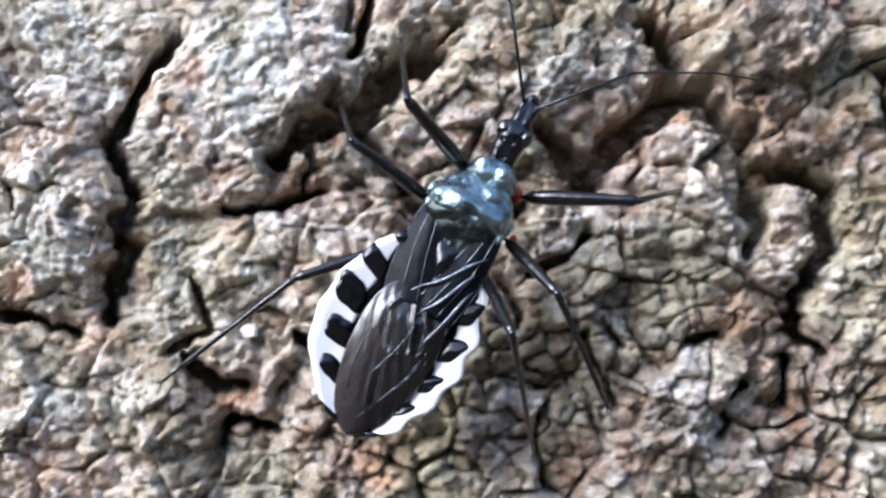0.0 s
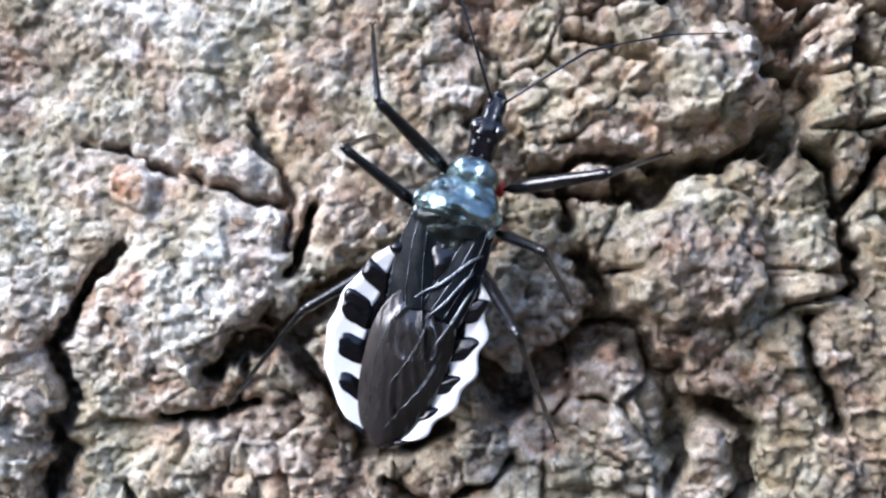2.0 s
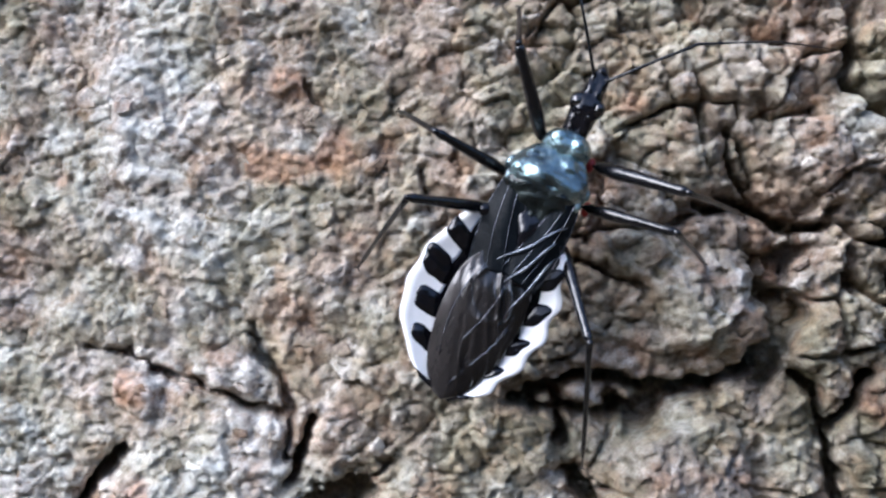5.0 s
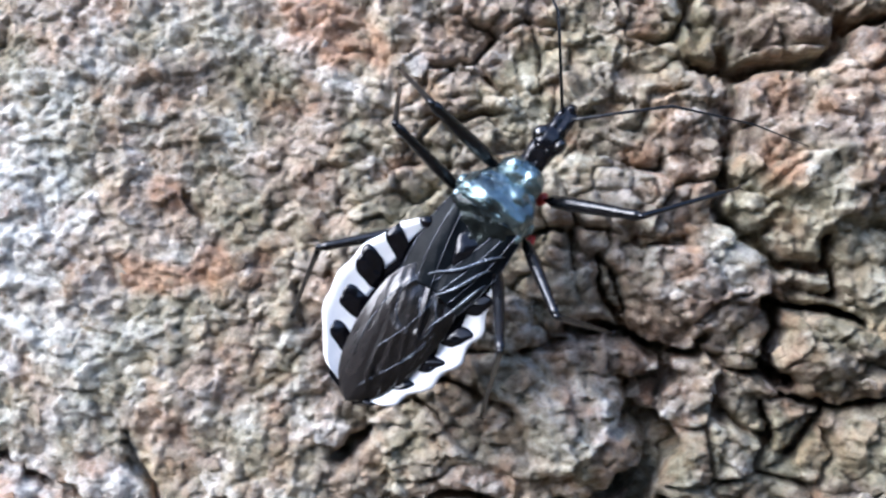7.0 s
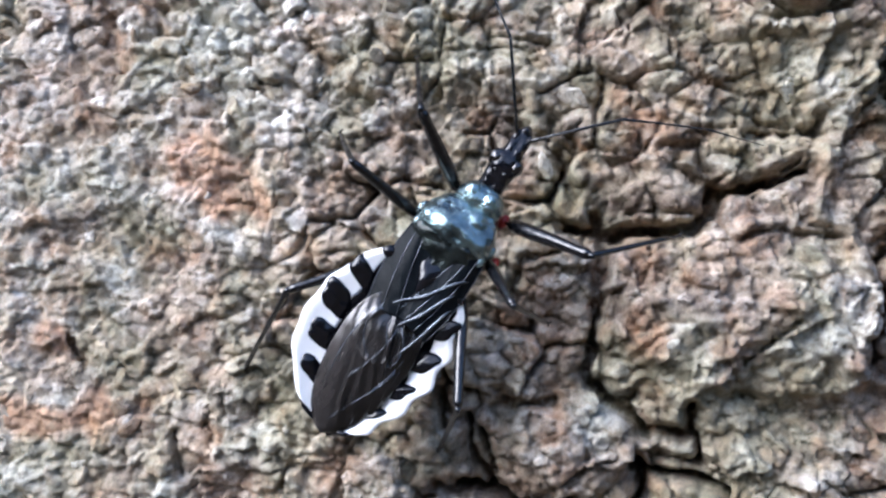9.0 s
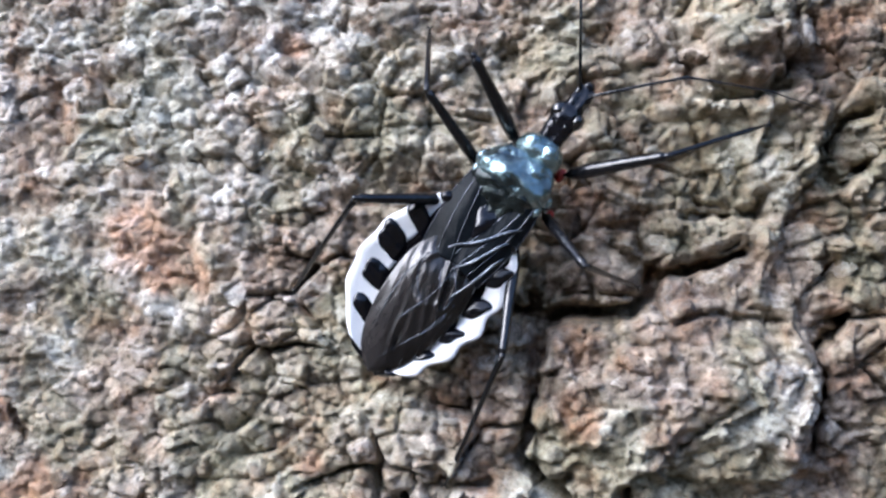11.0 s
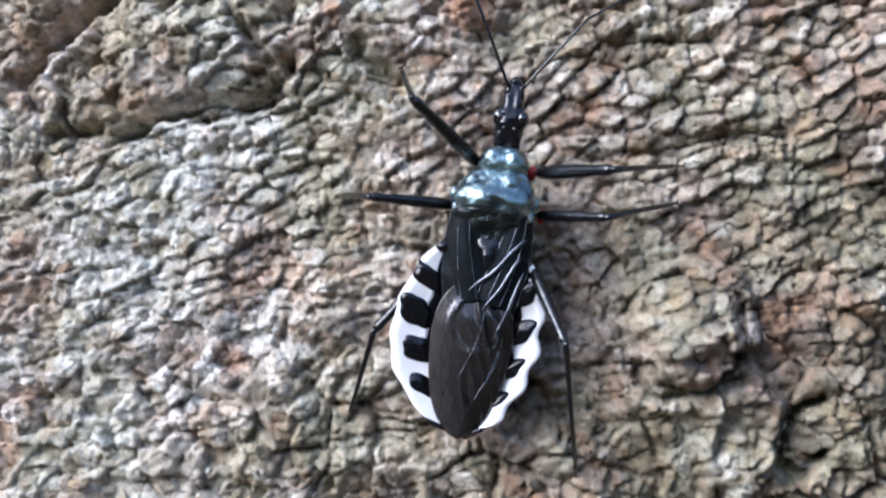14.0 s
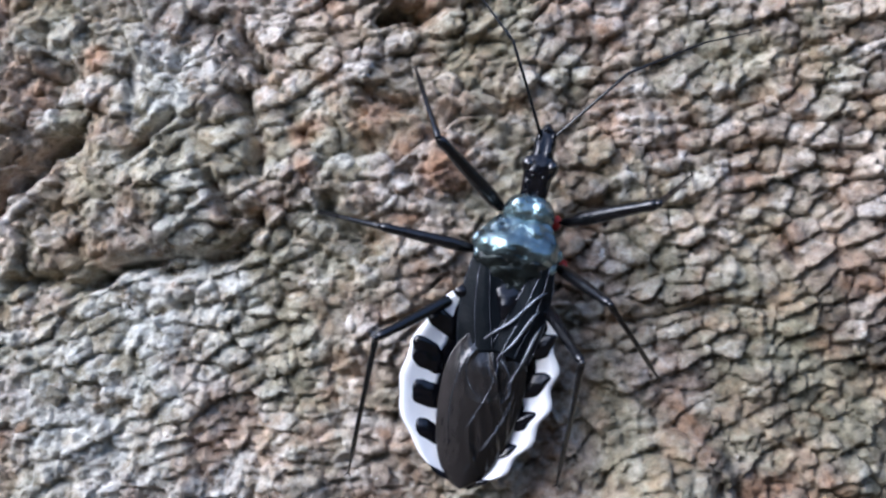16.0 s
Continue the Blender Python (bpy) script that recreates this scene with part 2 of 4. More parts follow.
def hashed(ix, iz, seed):
    with np.errstate(over='ignore'):
        h = (ix.astype(np.int64) * 374761393 + iz.astype(np.int64) * 668265263 + seed * 1274126177) & 0xFFFFFFFF
        h = ((h ^ (h >> 13)) * 1274126177) & 0xFFFFFFFF
        h = ((h ^ (h >> 16)) * 2246822519) & 0xFFFFFFFF
        h = h ^ (h >> 15)
    return (h & 0xFFFFFF) / float(0xFFFFFF)


def value_noise(x, z, seed):
    ix, iz = np.floor(x), np.floor(z)
    fx, fz = x - ix, z - iz
    fx, fz = fx * fx * (3 - 2 * fx), fz * fz * (3 - 2 * fz)
    a, b = hashed(ix, iz, seed), hashed(ix + 1, iz, seed)
    c, d = hashed(ix, iz + 1, seed), hashed(ix + 1, iz + 1, seed)
    return (a + (b - a) * fx) * (1 - fz) + (c + (d - c) * fx) * fz - 0.5


def fbm(x, z, seed, octaves=4):
    out, amp = 0.0, 1.0
    for o in range(octaves):
        out = out + amp * value_noise(x, z, seed + o)
        x, z, amp = x * 2.03 + 11.3, z * 2.03 + 5.7, amp * 0.5
    return out


def cells(x, z, seed, jitter=0.9):
    """Nearest and second nearest cell distances, the nearest cell's number and the offset from its middle."""
    ix, iz = np.floor(x), np.floor(z)
    f1, f2 = np.full(x.shape, 9.0), np.full(x.shape, 9.0)
    rid, ox, oz = np.zeros(x.shape), np.zeros(x.shape), np.zeros(x.shape)
    for di in (-1, 0, 1):
        for dj in (-1, 0, 1):
            cx, cz = ix + di, iz + dj
            dx = x - (cx + 0.5 + jitter * (hashed(cx, cz, seed) - 0.5))
            dz = z - (cz + 0.5 + jitter * (hashed(cx, cz, seed + 7) - 0.5))
            d = np.sqrt(dx * dx + dz * dz)
            near = d < f1
            f2 = np.where(near, f1, np.minimum(f2, d))
            rid = np.where(near, hashed(cx, cz, seed + 13), rid)
            ox, oz = np.where(near, dx, ox), np.where(near, dz, oz)
            f1 = np.where(near, d, f1)
    return f1, f2, rid, ox, oz


def smoothstep(a, b, v):
    t = np.clip((v - a) / (b - a), 0, 1)
    return t * t * (3 - 2 * t)


def trunk_face(x, z):
    """Depth (mm, away from the viewer) of the trunk's general face."""
    return 0.081 - 0.0461 * x - 0.0161 * z + 0.000856 * x * x - 0.000994 * x * z + 0.000748 * z * z


# ragged coordinates, so that nothing runs straight
WX = XX + 1.4 * fbm(XX / 3.2, ZZ / 3.2, 1, 3) + 0.24 * fbm(XX / 0.7, ZZ / 0.7, 2, 2)
WZ = ZZ + 1.4 * fbm(XX / 3.2, ZZ / 3.2, 5, 3) + 0.24 * fbm(XX / 0.7, ZZ / 0.7, 6, 2)
# mild bends for the small crumbs, which keep straight, broken edges
VX = XX + 0.9 * fbm(XX / 5.0, ZZ / 5.0, 101, 2) + 0.1 * fbm(XX / 0.5, ZZ / 0.5, 103, 2)
VZ = ZZ + 0.9 * fbm(XX / 5.0, ZZ / 5.0, 105, 2) + 0.1 * fbm(XX / 0.5, ZZ / 0.5, 107, 2)
# gently ragged coordinates for fissures and plates that have a known place
JX = XX + 0.42 * (WX - XX) + 0.3 * fbm(XX / 1.1, ZZ / 1.1, 3, 2)
JZ = ZZ + 0.42 * (WZ - ZZ) + 0.3 * fbm(XX / 1.1, ZZ / 1.1, 8, 2)

relief = (1.5 + 0.5 * smoothstep(66, 80, ZZ) * smoothstep(26, 8, XX)) * fbm(XX / 7.5, ZZ / 7.5, 20, 3)
platy = np.clip(sum(np.exp(-((XX - x) ** 2 + (ZZ - z) ** 2) / r ** 2) for x, z, r in
                    ((-13, 14, 9), (-20, 24, 6), (17, 15.6, 4.5), (17, 26, 5), (36, 42.5, 7), (-17, -2, 6), (2, 24, 5), (22, 4, 6), (40, 51, 2.5), (40, 47, 2.5))), 0, 1)
rust, lichen = np.zeros_like(XX), np.zeros_like(XX)

# coarse broken plates low down and towards the far edge, thin lichen-grown flakes beside them, slanting scales high up
chunky = smoothstep(-2, 9, WX - 0.22 * (ZZ - 20)) * (1 - smoothstep(52, 66, ZZ)) + 0.7 * (1 - smoothstep(4, 18, ZZ + 0.3 * XX))
chunky = np.clip(chunky, 0, 1)
layered = smoothstep(58, 72, ZZ) * smoothstep(-0.45, 0.1, fbm(XX / 7.0, ZZ / 7.0, 57, 2) + 0.012 * (XX - 18))
thin = smoothstep(7, -5, WX - 0.25 * (ZZ - 30)) * smoothstep(12, 22, ZZ) * (1 - smoothstep(52, 62, ZZ))
gape = smoothstep(-0.35, 0.45, fbm(XX / 4.0, ZZ / 4.0, 35, 2))

f1, f2, rid, ox, oz = cells(0.5 * (WX + VX) / 4.3, 0.5 * (WZ + VZ) / 3.7, 31, 1.0)
tone = (0.25 + 0.25 * chunky) * rid + 0.12 * platy
relief += chunky * (1.1 * (rid - 0.5) + 0.5 * (ox * (rid - 0.4) + oz * (0.6 - rid)) - 1.9 * gape * (1 - platy) * np.exp(-((f2 - f1) / (0.02 + 0.07 * gape)) ** 2))

# blocky crumbs, each with its own height and tilt, flat on top and broken off at the edge
f1, f2, rid, ox, oz = cells(VX / 1.8, VZ / 1.5, 47, 1.0)
spin = 6.28 * hashed(np.floor(rid * 9973), np.floor(rid * 499), 5)
pebbly = np.clip(np.exp(-((XX - 47) / 6) ** 2 - ((ZZ - 67) / 8) ** 2) + 0.8 * np.exp(-((XX - 6) / 14) ** 2 - ((ZZ + 4) / 6) ** 2) + 0.2 * np.exp(-((XX - 8) / 7) ** 2 - ((ZZ - 60) / 6) ** 2) + 0.4 * np.exp(-((XX - 16) / 8) ** 2 - ((ZZ - 39) / 6) ** 2), 0, 1)
lean = ox * np.cos(spin) + oz * np.sin(spin)
peb = (0.12 + 0.65 * pebbly) * np.sqrt(np.clip(1 - (f1 / 0.78) ** 2, 0, 1)) + 0.5 * (rid - 0.5) - (0.3 + 0.7 * pebbly) * np.exp(-((f2 - f1) / (0.05 + 0.07 * gape)) ** 2) + 0.75 * lean
# long slanting scales high up, each lapping over the next
RX, RZ = 0.95 * VX + 0.3 * VZ, -0.3 * VX + 0.95 * VZ
g1, g2, gid, gx, gz = cells(RX / 1.9, RZ / 1.15, 53, 1.0)
lay = 0.16 * np.sqrt(np.clip(1 - (g1 / 0.85) ** 2, 0, 1)) + 0.45 * (gid - 0.5) - 0.42 * np.exp(-((g2 - g1) / 0.07) ** 2) - 0.55 * gz * (0.4 + gid) + 0.45 * gx * (gid - 0.5)
relief += ((1 - layered) * peb + layered * lay) * (1.0 - 0.15 * chunky) * (1.0 - 0.45 * platy) * (1.0 - 0.55 * thin)
tone += (0.75 - 0.25 * chunky) * ((1 - layered) * rid + layered * gid)

# small flakes
f1, f2, rid, ox, oz = cells(VX / 0.8, VZ / 0.66, 61, 1.0)
spin = 6.28 * hashed(np.floor(rid * 9973), np.floor(rid * 499), 6)
relief += (1 - 0.3 * thin) * (0.2 * (rid - 0.5) - 0.15 * np.exp(-((f2 - f1) / 0.1) ** 2) + 0.28 * (ox * np.cos(spin) + oz * np.sin(spin)))
tone = np.clip(0.6 * tone + 0.4 * rid, 0, 1)
# thin layers that flake off in steps
q = 2.2 * fbm(0.5 * (XX + WX) / 3.4, 0.5 * (ZZ + WZ) / 2.6, 120, 4)
step = np.floor(q)
relief += 0.22 * (step + smoothstep(0.44, 0.56, q - step)) * (1 - 0.5 * layered)
tone = np.clip(tone + 0.22 * (hashed(step, np.floor(XX / 6), 9) - 0.5), 0, 1)
relief += 0.08 * (0.2 - np.abs(fbm(XX / 1.3, ZZ / 1.1, 71, 4))) + 0.2 * fbm(XX / 0.5, ZZ / 0.45, 75, 2)
tone += 0.14 * np.exp(-((XX - 6) / 10) ** 2 - ((ZZ - 59) / 7) ** 2) + 0.18 * np.exp(-((XX - 9) / 7) ** 2 - ((ZZ - 4) / 6) ** 2) - 0.2 * np.exp(-((XX + 17) / 9) ** 2 - ((ZZ + 2) / 5) ** 2) + 0.12 * np.exp(-((XX - 35) / 7) ** 2 - ((ZZ - 42.5) / 4) ** 2)
tone += -0.16 * chunky - 0.22 * np.exp(-((XX - 3) / 10) ** 2 - ((ZZ - 37.5) / 5) ** 2) + 0.14 * smoothstep(-4, -16, XX) * smoothstep(32, 20, ZZ) - 0.2 * np.exp(-((XX - 29) / 8) ** 2 - ((ZZ - 4) / 8) ** 2) - 0.16 * np.exp(-((XX - 33) / 6) ** 2 - ((ZZ - 46) / 5) ** 2) - 0.38 * np.exp(-((XX - 46) / 10) ** 2 - ((ZZ - 66) / 11) ** 2)
tone = np.clip(tone, 0, 1)
RAGGED = fbm(XX / 0.9, ZZ / 0.9, 81, 3)
FRAY = fbm(XX / 1.7, ZZ / 1.7, 90, 2)
carved = np.zeros_like(XX)


def window(points, reach):
    """The part of the grid within reach of the (x, z) points."""
    xs, zs = [p[0] for p in points], [p[1] for p in points]
    i, k = np.searchsorted(GX, (min(xs) - reach, max(xs) + reach))
    j, m = np.searchsorted(GZ, (min(zs) - reach, max(zs) + reach))
    return slice(j, m), slice(i, k)


def line_distance(points, sl):
    best = np.full(XX[sl].shape, 99.0)
    for (ax, az), (bx, bz) in zip(points, points[1:]):
        px, pz, ux, uz = JX[sl] - ax, JZ[sl] - az, bx - ax, bz - az
        k = np.clip((px * ux + pz * uz) / (ux * ux + uz * uz + 1e-9), 0, 1)
        best = np.minimum(best, np.hypot(px - k * ux, pz - k * uz))
    return best


def crack(*args):
    """A steep fissure through (x, z) points, then its width and depth."""
    pts, width, depth = args[:-2], args[-2], args[-1]
    sl = window(pts, 4.0)
    w = 0.46 * width + 0.06 + 0.22 * max(0.0, width - 0.6)
    high_up = smoothstep(34.0, 44.0, np.mean([p[1] for p in pts]))
    depth = min(4.4, depth * (0.75 + 0.9 * depth)) * (1 - 0.4 * high_up)
    closed = max(0.0, 1 - width / 0.5)
    d = line_distance(pts, sl) + 0.9 * w * RAGGED[sl]
    broken = min(0.8, 0.25 * depth) * (1 - smoothstep(0.8 * w, 2.2 * w + 0.25, d + 0.25 * FRAY[sl]))
    carved[sl] = np.maximum(carved[sl], broken + depth * (1 - closed * smoothstep(-0.2, 0.25, FRAY[sl])) * (1 - smoothstep(0.55 * w, 1.2 * w, d)))


def valley(points, width, depth):
    """A broad soft hollow through (x, z) points."""
    sl = window(points, 6.0)
    relief[sl] -= 1.15 * depth * np.exp(-((line_distance(points, sl) + 0.2 * RAGGED[sl]) / (0.55 * width)) ** 2)


def ridge(points, width, height):
    """A lifted edge of a flake through (x, z) points."""
    sl = window(points, 5.0)
    relief[sl] += height * (1 - smoothstep(0.5 * width, 1.5 * width, line_distance(points, sl) + 0.3 * width * RAGGED[sl]))


def swell(x, z, r, high, squash=1.0, turn=0.0):
    """A raised plate with a steep, frayed rim."""
    sl = window([(x, z)], 1.5 * r * max(1.0, squash) + 2)
    c, s = math.cos(turn), math.sin(turn)
    dx, dz = JX[sl] - x, JZ[sl] - z
    d = np.hypot(c * dx + s * dz, (c * dz - s * dx) / squash) / r + 0.3 * FRAY[sl]
    relief[sl] += high * (0.6 * (1 - smoothstep(0.82, 1.04, d)) + 0.5 * (1 - smoothstep(0.0, 1.0, d)))


def stain(layer, x, z, r):
    d = np.hypot(JX - x, JZ - z) / r
    layer += 1 - smoothstep(0.35, 1.35, d + 0.7 * FRAY)


# plates and boulders
swell(17.0, 15.4, 4.3, 2.7, 0.98)
swell(-12.2, 12.9, 6.0, 1.0, 0.95, 0.5)
swell(11.3, 6.3, 4.2, 1.1)
swell(5.7, 0.6, 3.0, 1.0)
swell(4.1, -2.2, 2.0, 0.8)
swell(24.1, 14.3, 2.5, 0.7)
swell(-10.5, 21.4, 2.3, 0.8, 0.6)
swell(-17.6, -5.2, 2.8, 1.6)
swell(-17.7, -9.1, 2.5, 1.2)
swell(-23.4, 6.0, 4.0, 1.1)
swell(11.0, -6.3, 3.7, 1.1, 0.7, 0.3)
swell(-0.4, -7.1, 2.0, 0.8, 0.7)
swell(4.4, 11.9, 3.0, 1.0, 0.5)
swell(15.4, 26.2, 6.7, 1.0, 0.55, -0.3)
swell(22.4, 27.3, 1.2, 1.4)
swell(-16.0, 20.0, 1.5, 1.0)
swell(-23.2, 31.7, 1.5, 0.9)
swell(19.2, 25.3, 4.3, 1.2, 0.8)
swell(26.1, 34.3, 3.7, 1.0, 0.75, 0.5)
swell(32.5, 30.5, 3.0, 0.9)
swell(26.5, 23.9, 3.7, 0.8, 0.7)
swell(23.4, 44.8, 2.5, 0.6)
swell(27.2, 52.8, 2.0, 0.7)
swell(30.6, 48.5, 2.7, 0.6, 0.6)
swell(33.1, 30.1, 3.3, 0.9, 0.7)
swell(28.5, 29.6, 1.5, 0.7)
swell(34.9, 42.6, 8.3, 2.0, 0.62, -0.2)
swell(41.0, 43.2, 2.3, 0.8, 1.6)
swell(37.7, 51.8, 2.0, 0.5)
swell(37.3, 61.9, 3.7, 0.7, 0.6)
swell(41.3, 55.8, 2.3, 0.6)
swell(30.4, 48.8, 2.7, 0.6, 0.6)
swell(38.1, 63.9, 3.5, 2.0)
swell(48.4, 56.1, 1.5, 1.0)
swell(34.7, 52.1, 2.0, 0.5)
swell(42.2, 58.8, 2.0, 0.6, 0.6)
swell(10.7, 88.2, 3.7, 0.9, 0.5, 0.5)
swell(9.0, 81.4, 2.7, 0.7, 0.6, 0.4)
swell(26.3, 82.4, 1.7, 0.9)
swell(30.3, 87.5, 1.3, 0.7)
swell(9.0, 76.3, 3.7, 0.6, 0.45, 0.2)
swell(12.5, 84.0, 2.0, 0.7)
# hollows and lifted edges
valley([(-0.8, 76.5), (3.9, 76.3), (6.9, 77.2), (9.6, 76.8), (11.8, 77.6), (14.3, 78.3)], 0.9, 1.5)
valley([(-2.9, 80.3), (-1.7, 82.2), (0.7, 83.8), (3.0, 84.9)], 1.3, 2.6)
valley([(3.2, 75.6), (5.9, 76.7), (9.0, 77.6), (12.5, 78.2), (14.9, 79.7)], 0.7, 1.5)
valley([(14.2, 88.0), (14.9, 85.2), (15.3, 82.8)], 0.8, 1.5)
valley([(6.9, 84.2), (9.7, 86.2)], 0.7, 1.3)
valley([(12.0, 82.6), (13.2, 80.9), (14.9, 80.2)], 0.7, 1.3)
valley([(13.9, 91.5), (15.5, 89.2)], 0.8, 1.5)
valley([(19.3, 80.7), (21.6, 78.8)], 0.9, 1.3)
valley([(21.7, 87.3), (24.4, 86.1), (26.0, 84.4)], 0.7, 1.1)
ridge([(36.1, 59.2), (39.3, 59.2), (41.8, 60.4), (42.8, 59.1), (41.6, 56.2), (39.3, 54.6)], 0.45, 0.7)
ridge([(41.2, 46.9), (42.7, 44.9), (42.5, 42.7), (40.9, 40.0)], 0.5, 1.4)
ridge([(34.1, 62.1), (37.6, 62.4), (40.7, 63.6)], 0.35, 0.5)
ridge([(42.6, 56.8), (40.8, 54.3), (39.9, 51.4), (39.8, 48.5)], 0.5, 0.7)
ridge([(-12.3, -6.7), (-11.9, -4.1), (-10.1, -1.3)], 0.35, 0.8)
# fissures
crack((-16.4, 16.1), (-18.0, 14.7), (-19.4, 12.4), (-20.7, 10.5), (-19.8, 8.4), (-19.3, 6.4), (-20.5, 5.5), (-19.8, 4.1), (-20.9, 2.2), (-21.5, 0.2), 0.85, 2.6)
crack((-14.7, 21.5), (-12.6, 20.8), (-8.7, 19.2), (-6.7, 19.0), 0.4, 1.2)
crack((-8.4, 22.6), (-7.0, 21.2), (-6.5, 19.2), (-6.3, 17.1), 0.3, 1.0)
crack((-10.8, 8.8), (-8.9, 10.8), (-7.7, 11.1), 0.9, 2.0)
crack((-14.0, 6.2), (-10.2, 6.1), (-8.4, 6.8), 0.6, 1.6)
crack((-10.2, -1.2), (-8.9, -2.1), (-8.5, -3.8), 0.5, 1.6)
crack((-16.1, 2.2), (-15.4, -0.5), (-17.8, -2.1), 0.4, 1.2)
crack((-8.7, 23.7), (-7.1, 21.7), (-6.2, 19.3), (-6.5, 16.3), 0.3, 1.1)
crack((-14.2, 21.2), (-12.0, 20.3), (-9.2, 19.5), (-6.6, 19.1), 0.35, 1.1)
crack((-5.4, 11.9), (-3.7, 13.6), (-1.9, 14.4), 1.5, 3.0)
crack((-6.5, 14.9), (-5.4, 16.9), (-4.7, 18.6), 0.6, 1.8)
crack((-19.2, 22.6), (-16.3, 22.8), (-14.2, 21.4), 0.3, 0.9)
crack((-28.1, 1.0), (-26.0, 0.4), (-23.6, -0.7), 0.5, 1.4)
crack((-16.5, -2.6), (-14.7, -4.2), (-13.2, -4.4), 0.7, 1.8)
crack((-14.9, -7.9), (-14.0, -6.0), (-11.4, -7.0), 0.6, 1.6)
crack((-7.6, 12.0), (-6.0, 11.2), (-4.3, 12.7), 0.5, 1.5)
crack((-9.1, 11.1), (-8.9, 8.8), (-9.5, 6.8), 0.45, 1.4)
crack((-27.1, 8.2), (-26.6, 6.8), 0.4, 1.2)
crack((10.6, 15.0), (11.7, 13.3), (11.9, 11.1), (14.7, 9.5), (15.5, 8.0), (15.8, 6.7), (15.4, 4.2), 0.9, 2.8)
crack((15.8, 6.7), (17.9, 6.3), (19.7, 5.3), (19.9, 2.1), 0.5, 1.8)
crack((17.8, -0.6), (17.5, -2.8), (18.9, -3.5), 0.6, 2.0)
crack((17.0, -4.0), (16.6, -6.5), 0.45, 1.4)
crack((11.9, 11.1), (10.3, 10.1), (9.0, 9.0), (7.3, 7.2), 1.2, 2.4)
crack((7.3, 7.2), (5.8, 7.9), (4.3, 9.6), 0.8, 2.2)
crack((5.9, -2.0), (6.7, -4.2), (7.3, -6.1), 0.35, 1.2)
crack((6.9, -1.1), (8.1, -2.7), 0.3, 1.0)
crack((11.8, -2.6), (13.1, -2.3), 0.5, 1.4)
crack((14.5, -5.2), (13.1, -8.0), 0.4, 1.4)
crack((11.2, 14.9), (12.1, 13.3), (11.8, 11.7), (9.8, 10.1), (8.5, 8.5), (6.5, 7.9), (4.9, 8.9), 0.9, 2.6)
crack((11.8, 11.7), (13.7, 10.0), (15.5, 8.4), (16.1, 7.1), (18.7, 6.4), (19.6, 5.1), (19.5, 2.2), (18.2, -0.0), 0.9, 2.6)
crack((16.0, 7.1), (15.8, 3.9), (14.9, 1.9), 0.6, 1.8)
crack((6.4, 4.0), (5.3, 2.4), (3.1, 1.4), 0.45, 1.4)
crack((18.2, -0.0), (17.2, -2.2), 0.5, 1.5)
crack((7.4, 19.7), (10.3, 19.2), (13.2, 18.5), (14.8, 19.8), (17.4, 20.6), (20.0, 21.2), (21.0, 22.5), (22.9, 22.9), 0.75, 2.2)
crack((27.9, 21.3), (26.9, 19.4), (25.3, 18.1), (25.8, 15.9), (26.1, 13.9), (25.5, 13.0), 0.75, 2.3)
crack((23.5, 11.4), (23.2, 9.2), (24.7, 6.9), (25.0, 5.3), 0.4, 1.5)
crack((13.4, 14.6), (11.8, 14.6), 0.35, 1.2)
crack((-0.3, 15.3), (-2.0, 14.3), (-4.7, 14.4), 0.3, 1.0)
crack((2.4, -1.2), (1.8, 0.8), (-0.8, 2.4), 0.35, 1.2)
crack((8.4, 20.3), (11.0, 21.2), (13.3, 21.2), (15.3, 20.6), (17.6, 20.5), (19.8, 21.1), (21.5, 21.8), (22.5, 23.5), (23.5, 25.1), 0.8, 2.4)
crack((23.5, 25.1), (21.7, 26.1), (21.3, 27.8), (22.9, 28.4), (24.2, 28.6), 0.9, 2.6)
crack((19.1, 31.5), (21.7, 30.8), (23.9, 30.1), (25.5, 30.0), 0.6, 2.0)
crack((15.6, 30.2), (19.1, 31.1), 0.3, 1.0)
crack((10.5, 28.3), (12.8, 27.4), (14.7, 26.5), 0.35, 1.2)
crack((13.0, 19.9), (14.1, 18.6), (15.3, 19.7), 0.8, 2.2)
crack((10.6, 15.6), (12.2, 12.7), (11.9, 11.0), 0.7, 2.0)
crack((10.0, 20.3), (9.7, 17.3), 0.7, 2.0)
crack((23.7, 21.5), (25.0, 20.2), (25.2, 17.6), 0.5, 1.6)
crack((19.5, 35.8), (20.8, 34.5), (21.1, 32.4), 0.35, 1.1)
crack((21.1, 26.0), (21.6, 27.7), (22.9, 27.1), (23.7, 28.7), (23.7, 29.9), 1.0, 3.0)
crack((22.9, 25.6), (22.5, 23.4), (22.0, 21.1), 1.3, 3.0)
crack((29.6, 33.7), (29.9, 31.5), (29.3, 30.1), (30.6, 28.2), 0.5, 1.8)
crack((30.2, 33.1), (32.5, 32.8), (34.6, 32.0), 0.5, 1.7)
crack((26.6, 48.1), (26.9, 44.8), (27.0, 41.9), 0.45, 1.5)
crack((27.5, 46.9), (29.8, 46.7), (31.7, 47.1), (33.0, 48.1), (33.3, 49.7), 0.5, 1.6)
crack((26.7, 38.3), (28.3, 36.9), (29.1, 37.5), 0.35, 1.2)
crack((19.6, 35.9), (19.9, 33.3), (21.2, 31.6), 0.4, 1.3)
crack((18.0, 31.2), (21.2, 31.2), (23.9, 29.9), 0.45, 1.5)
crack((29.4, 27.2), (29.8, 24.9), (28.8, 23.6), 0.4, 1.3)
crack((32.6, 26.9), (30.7, 24.3), 0.45, 1.4)
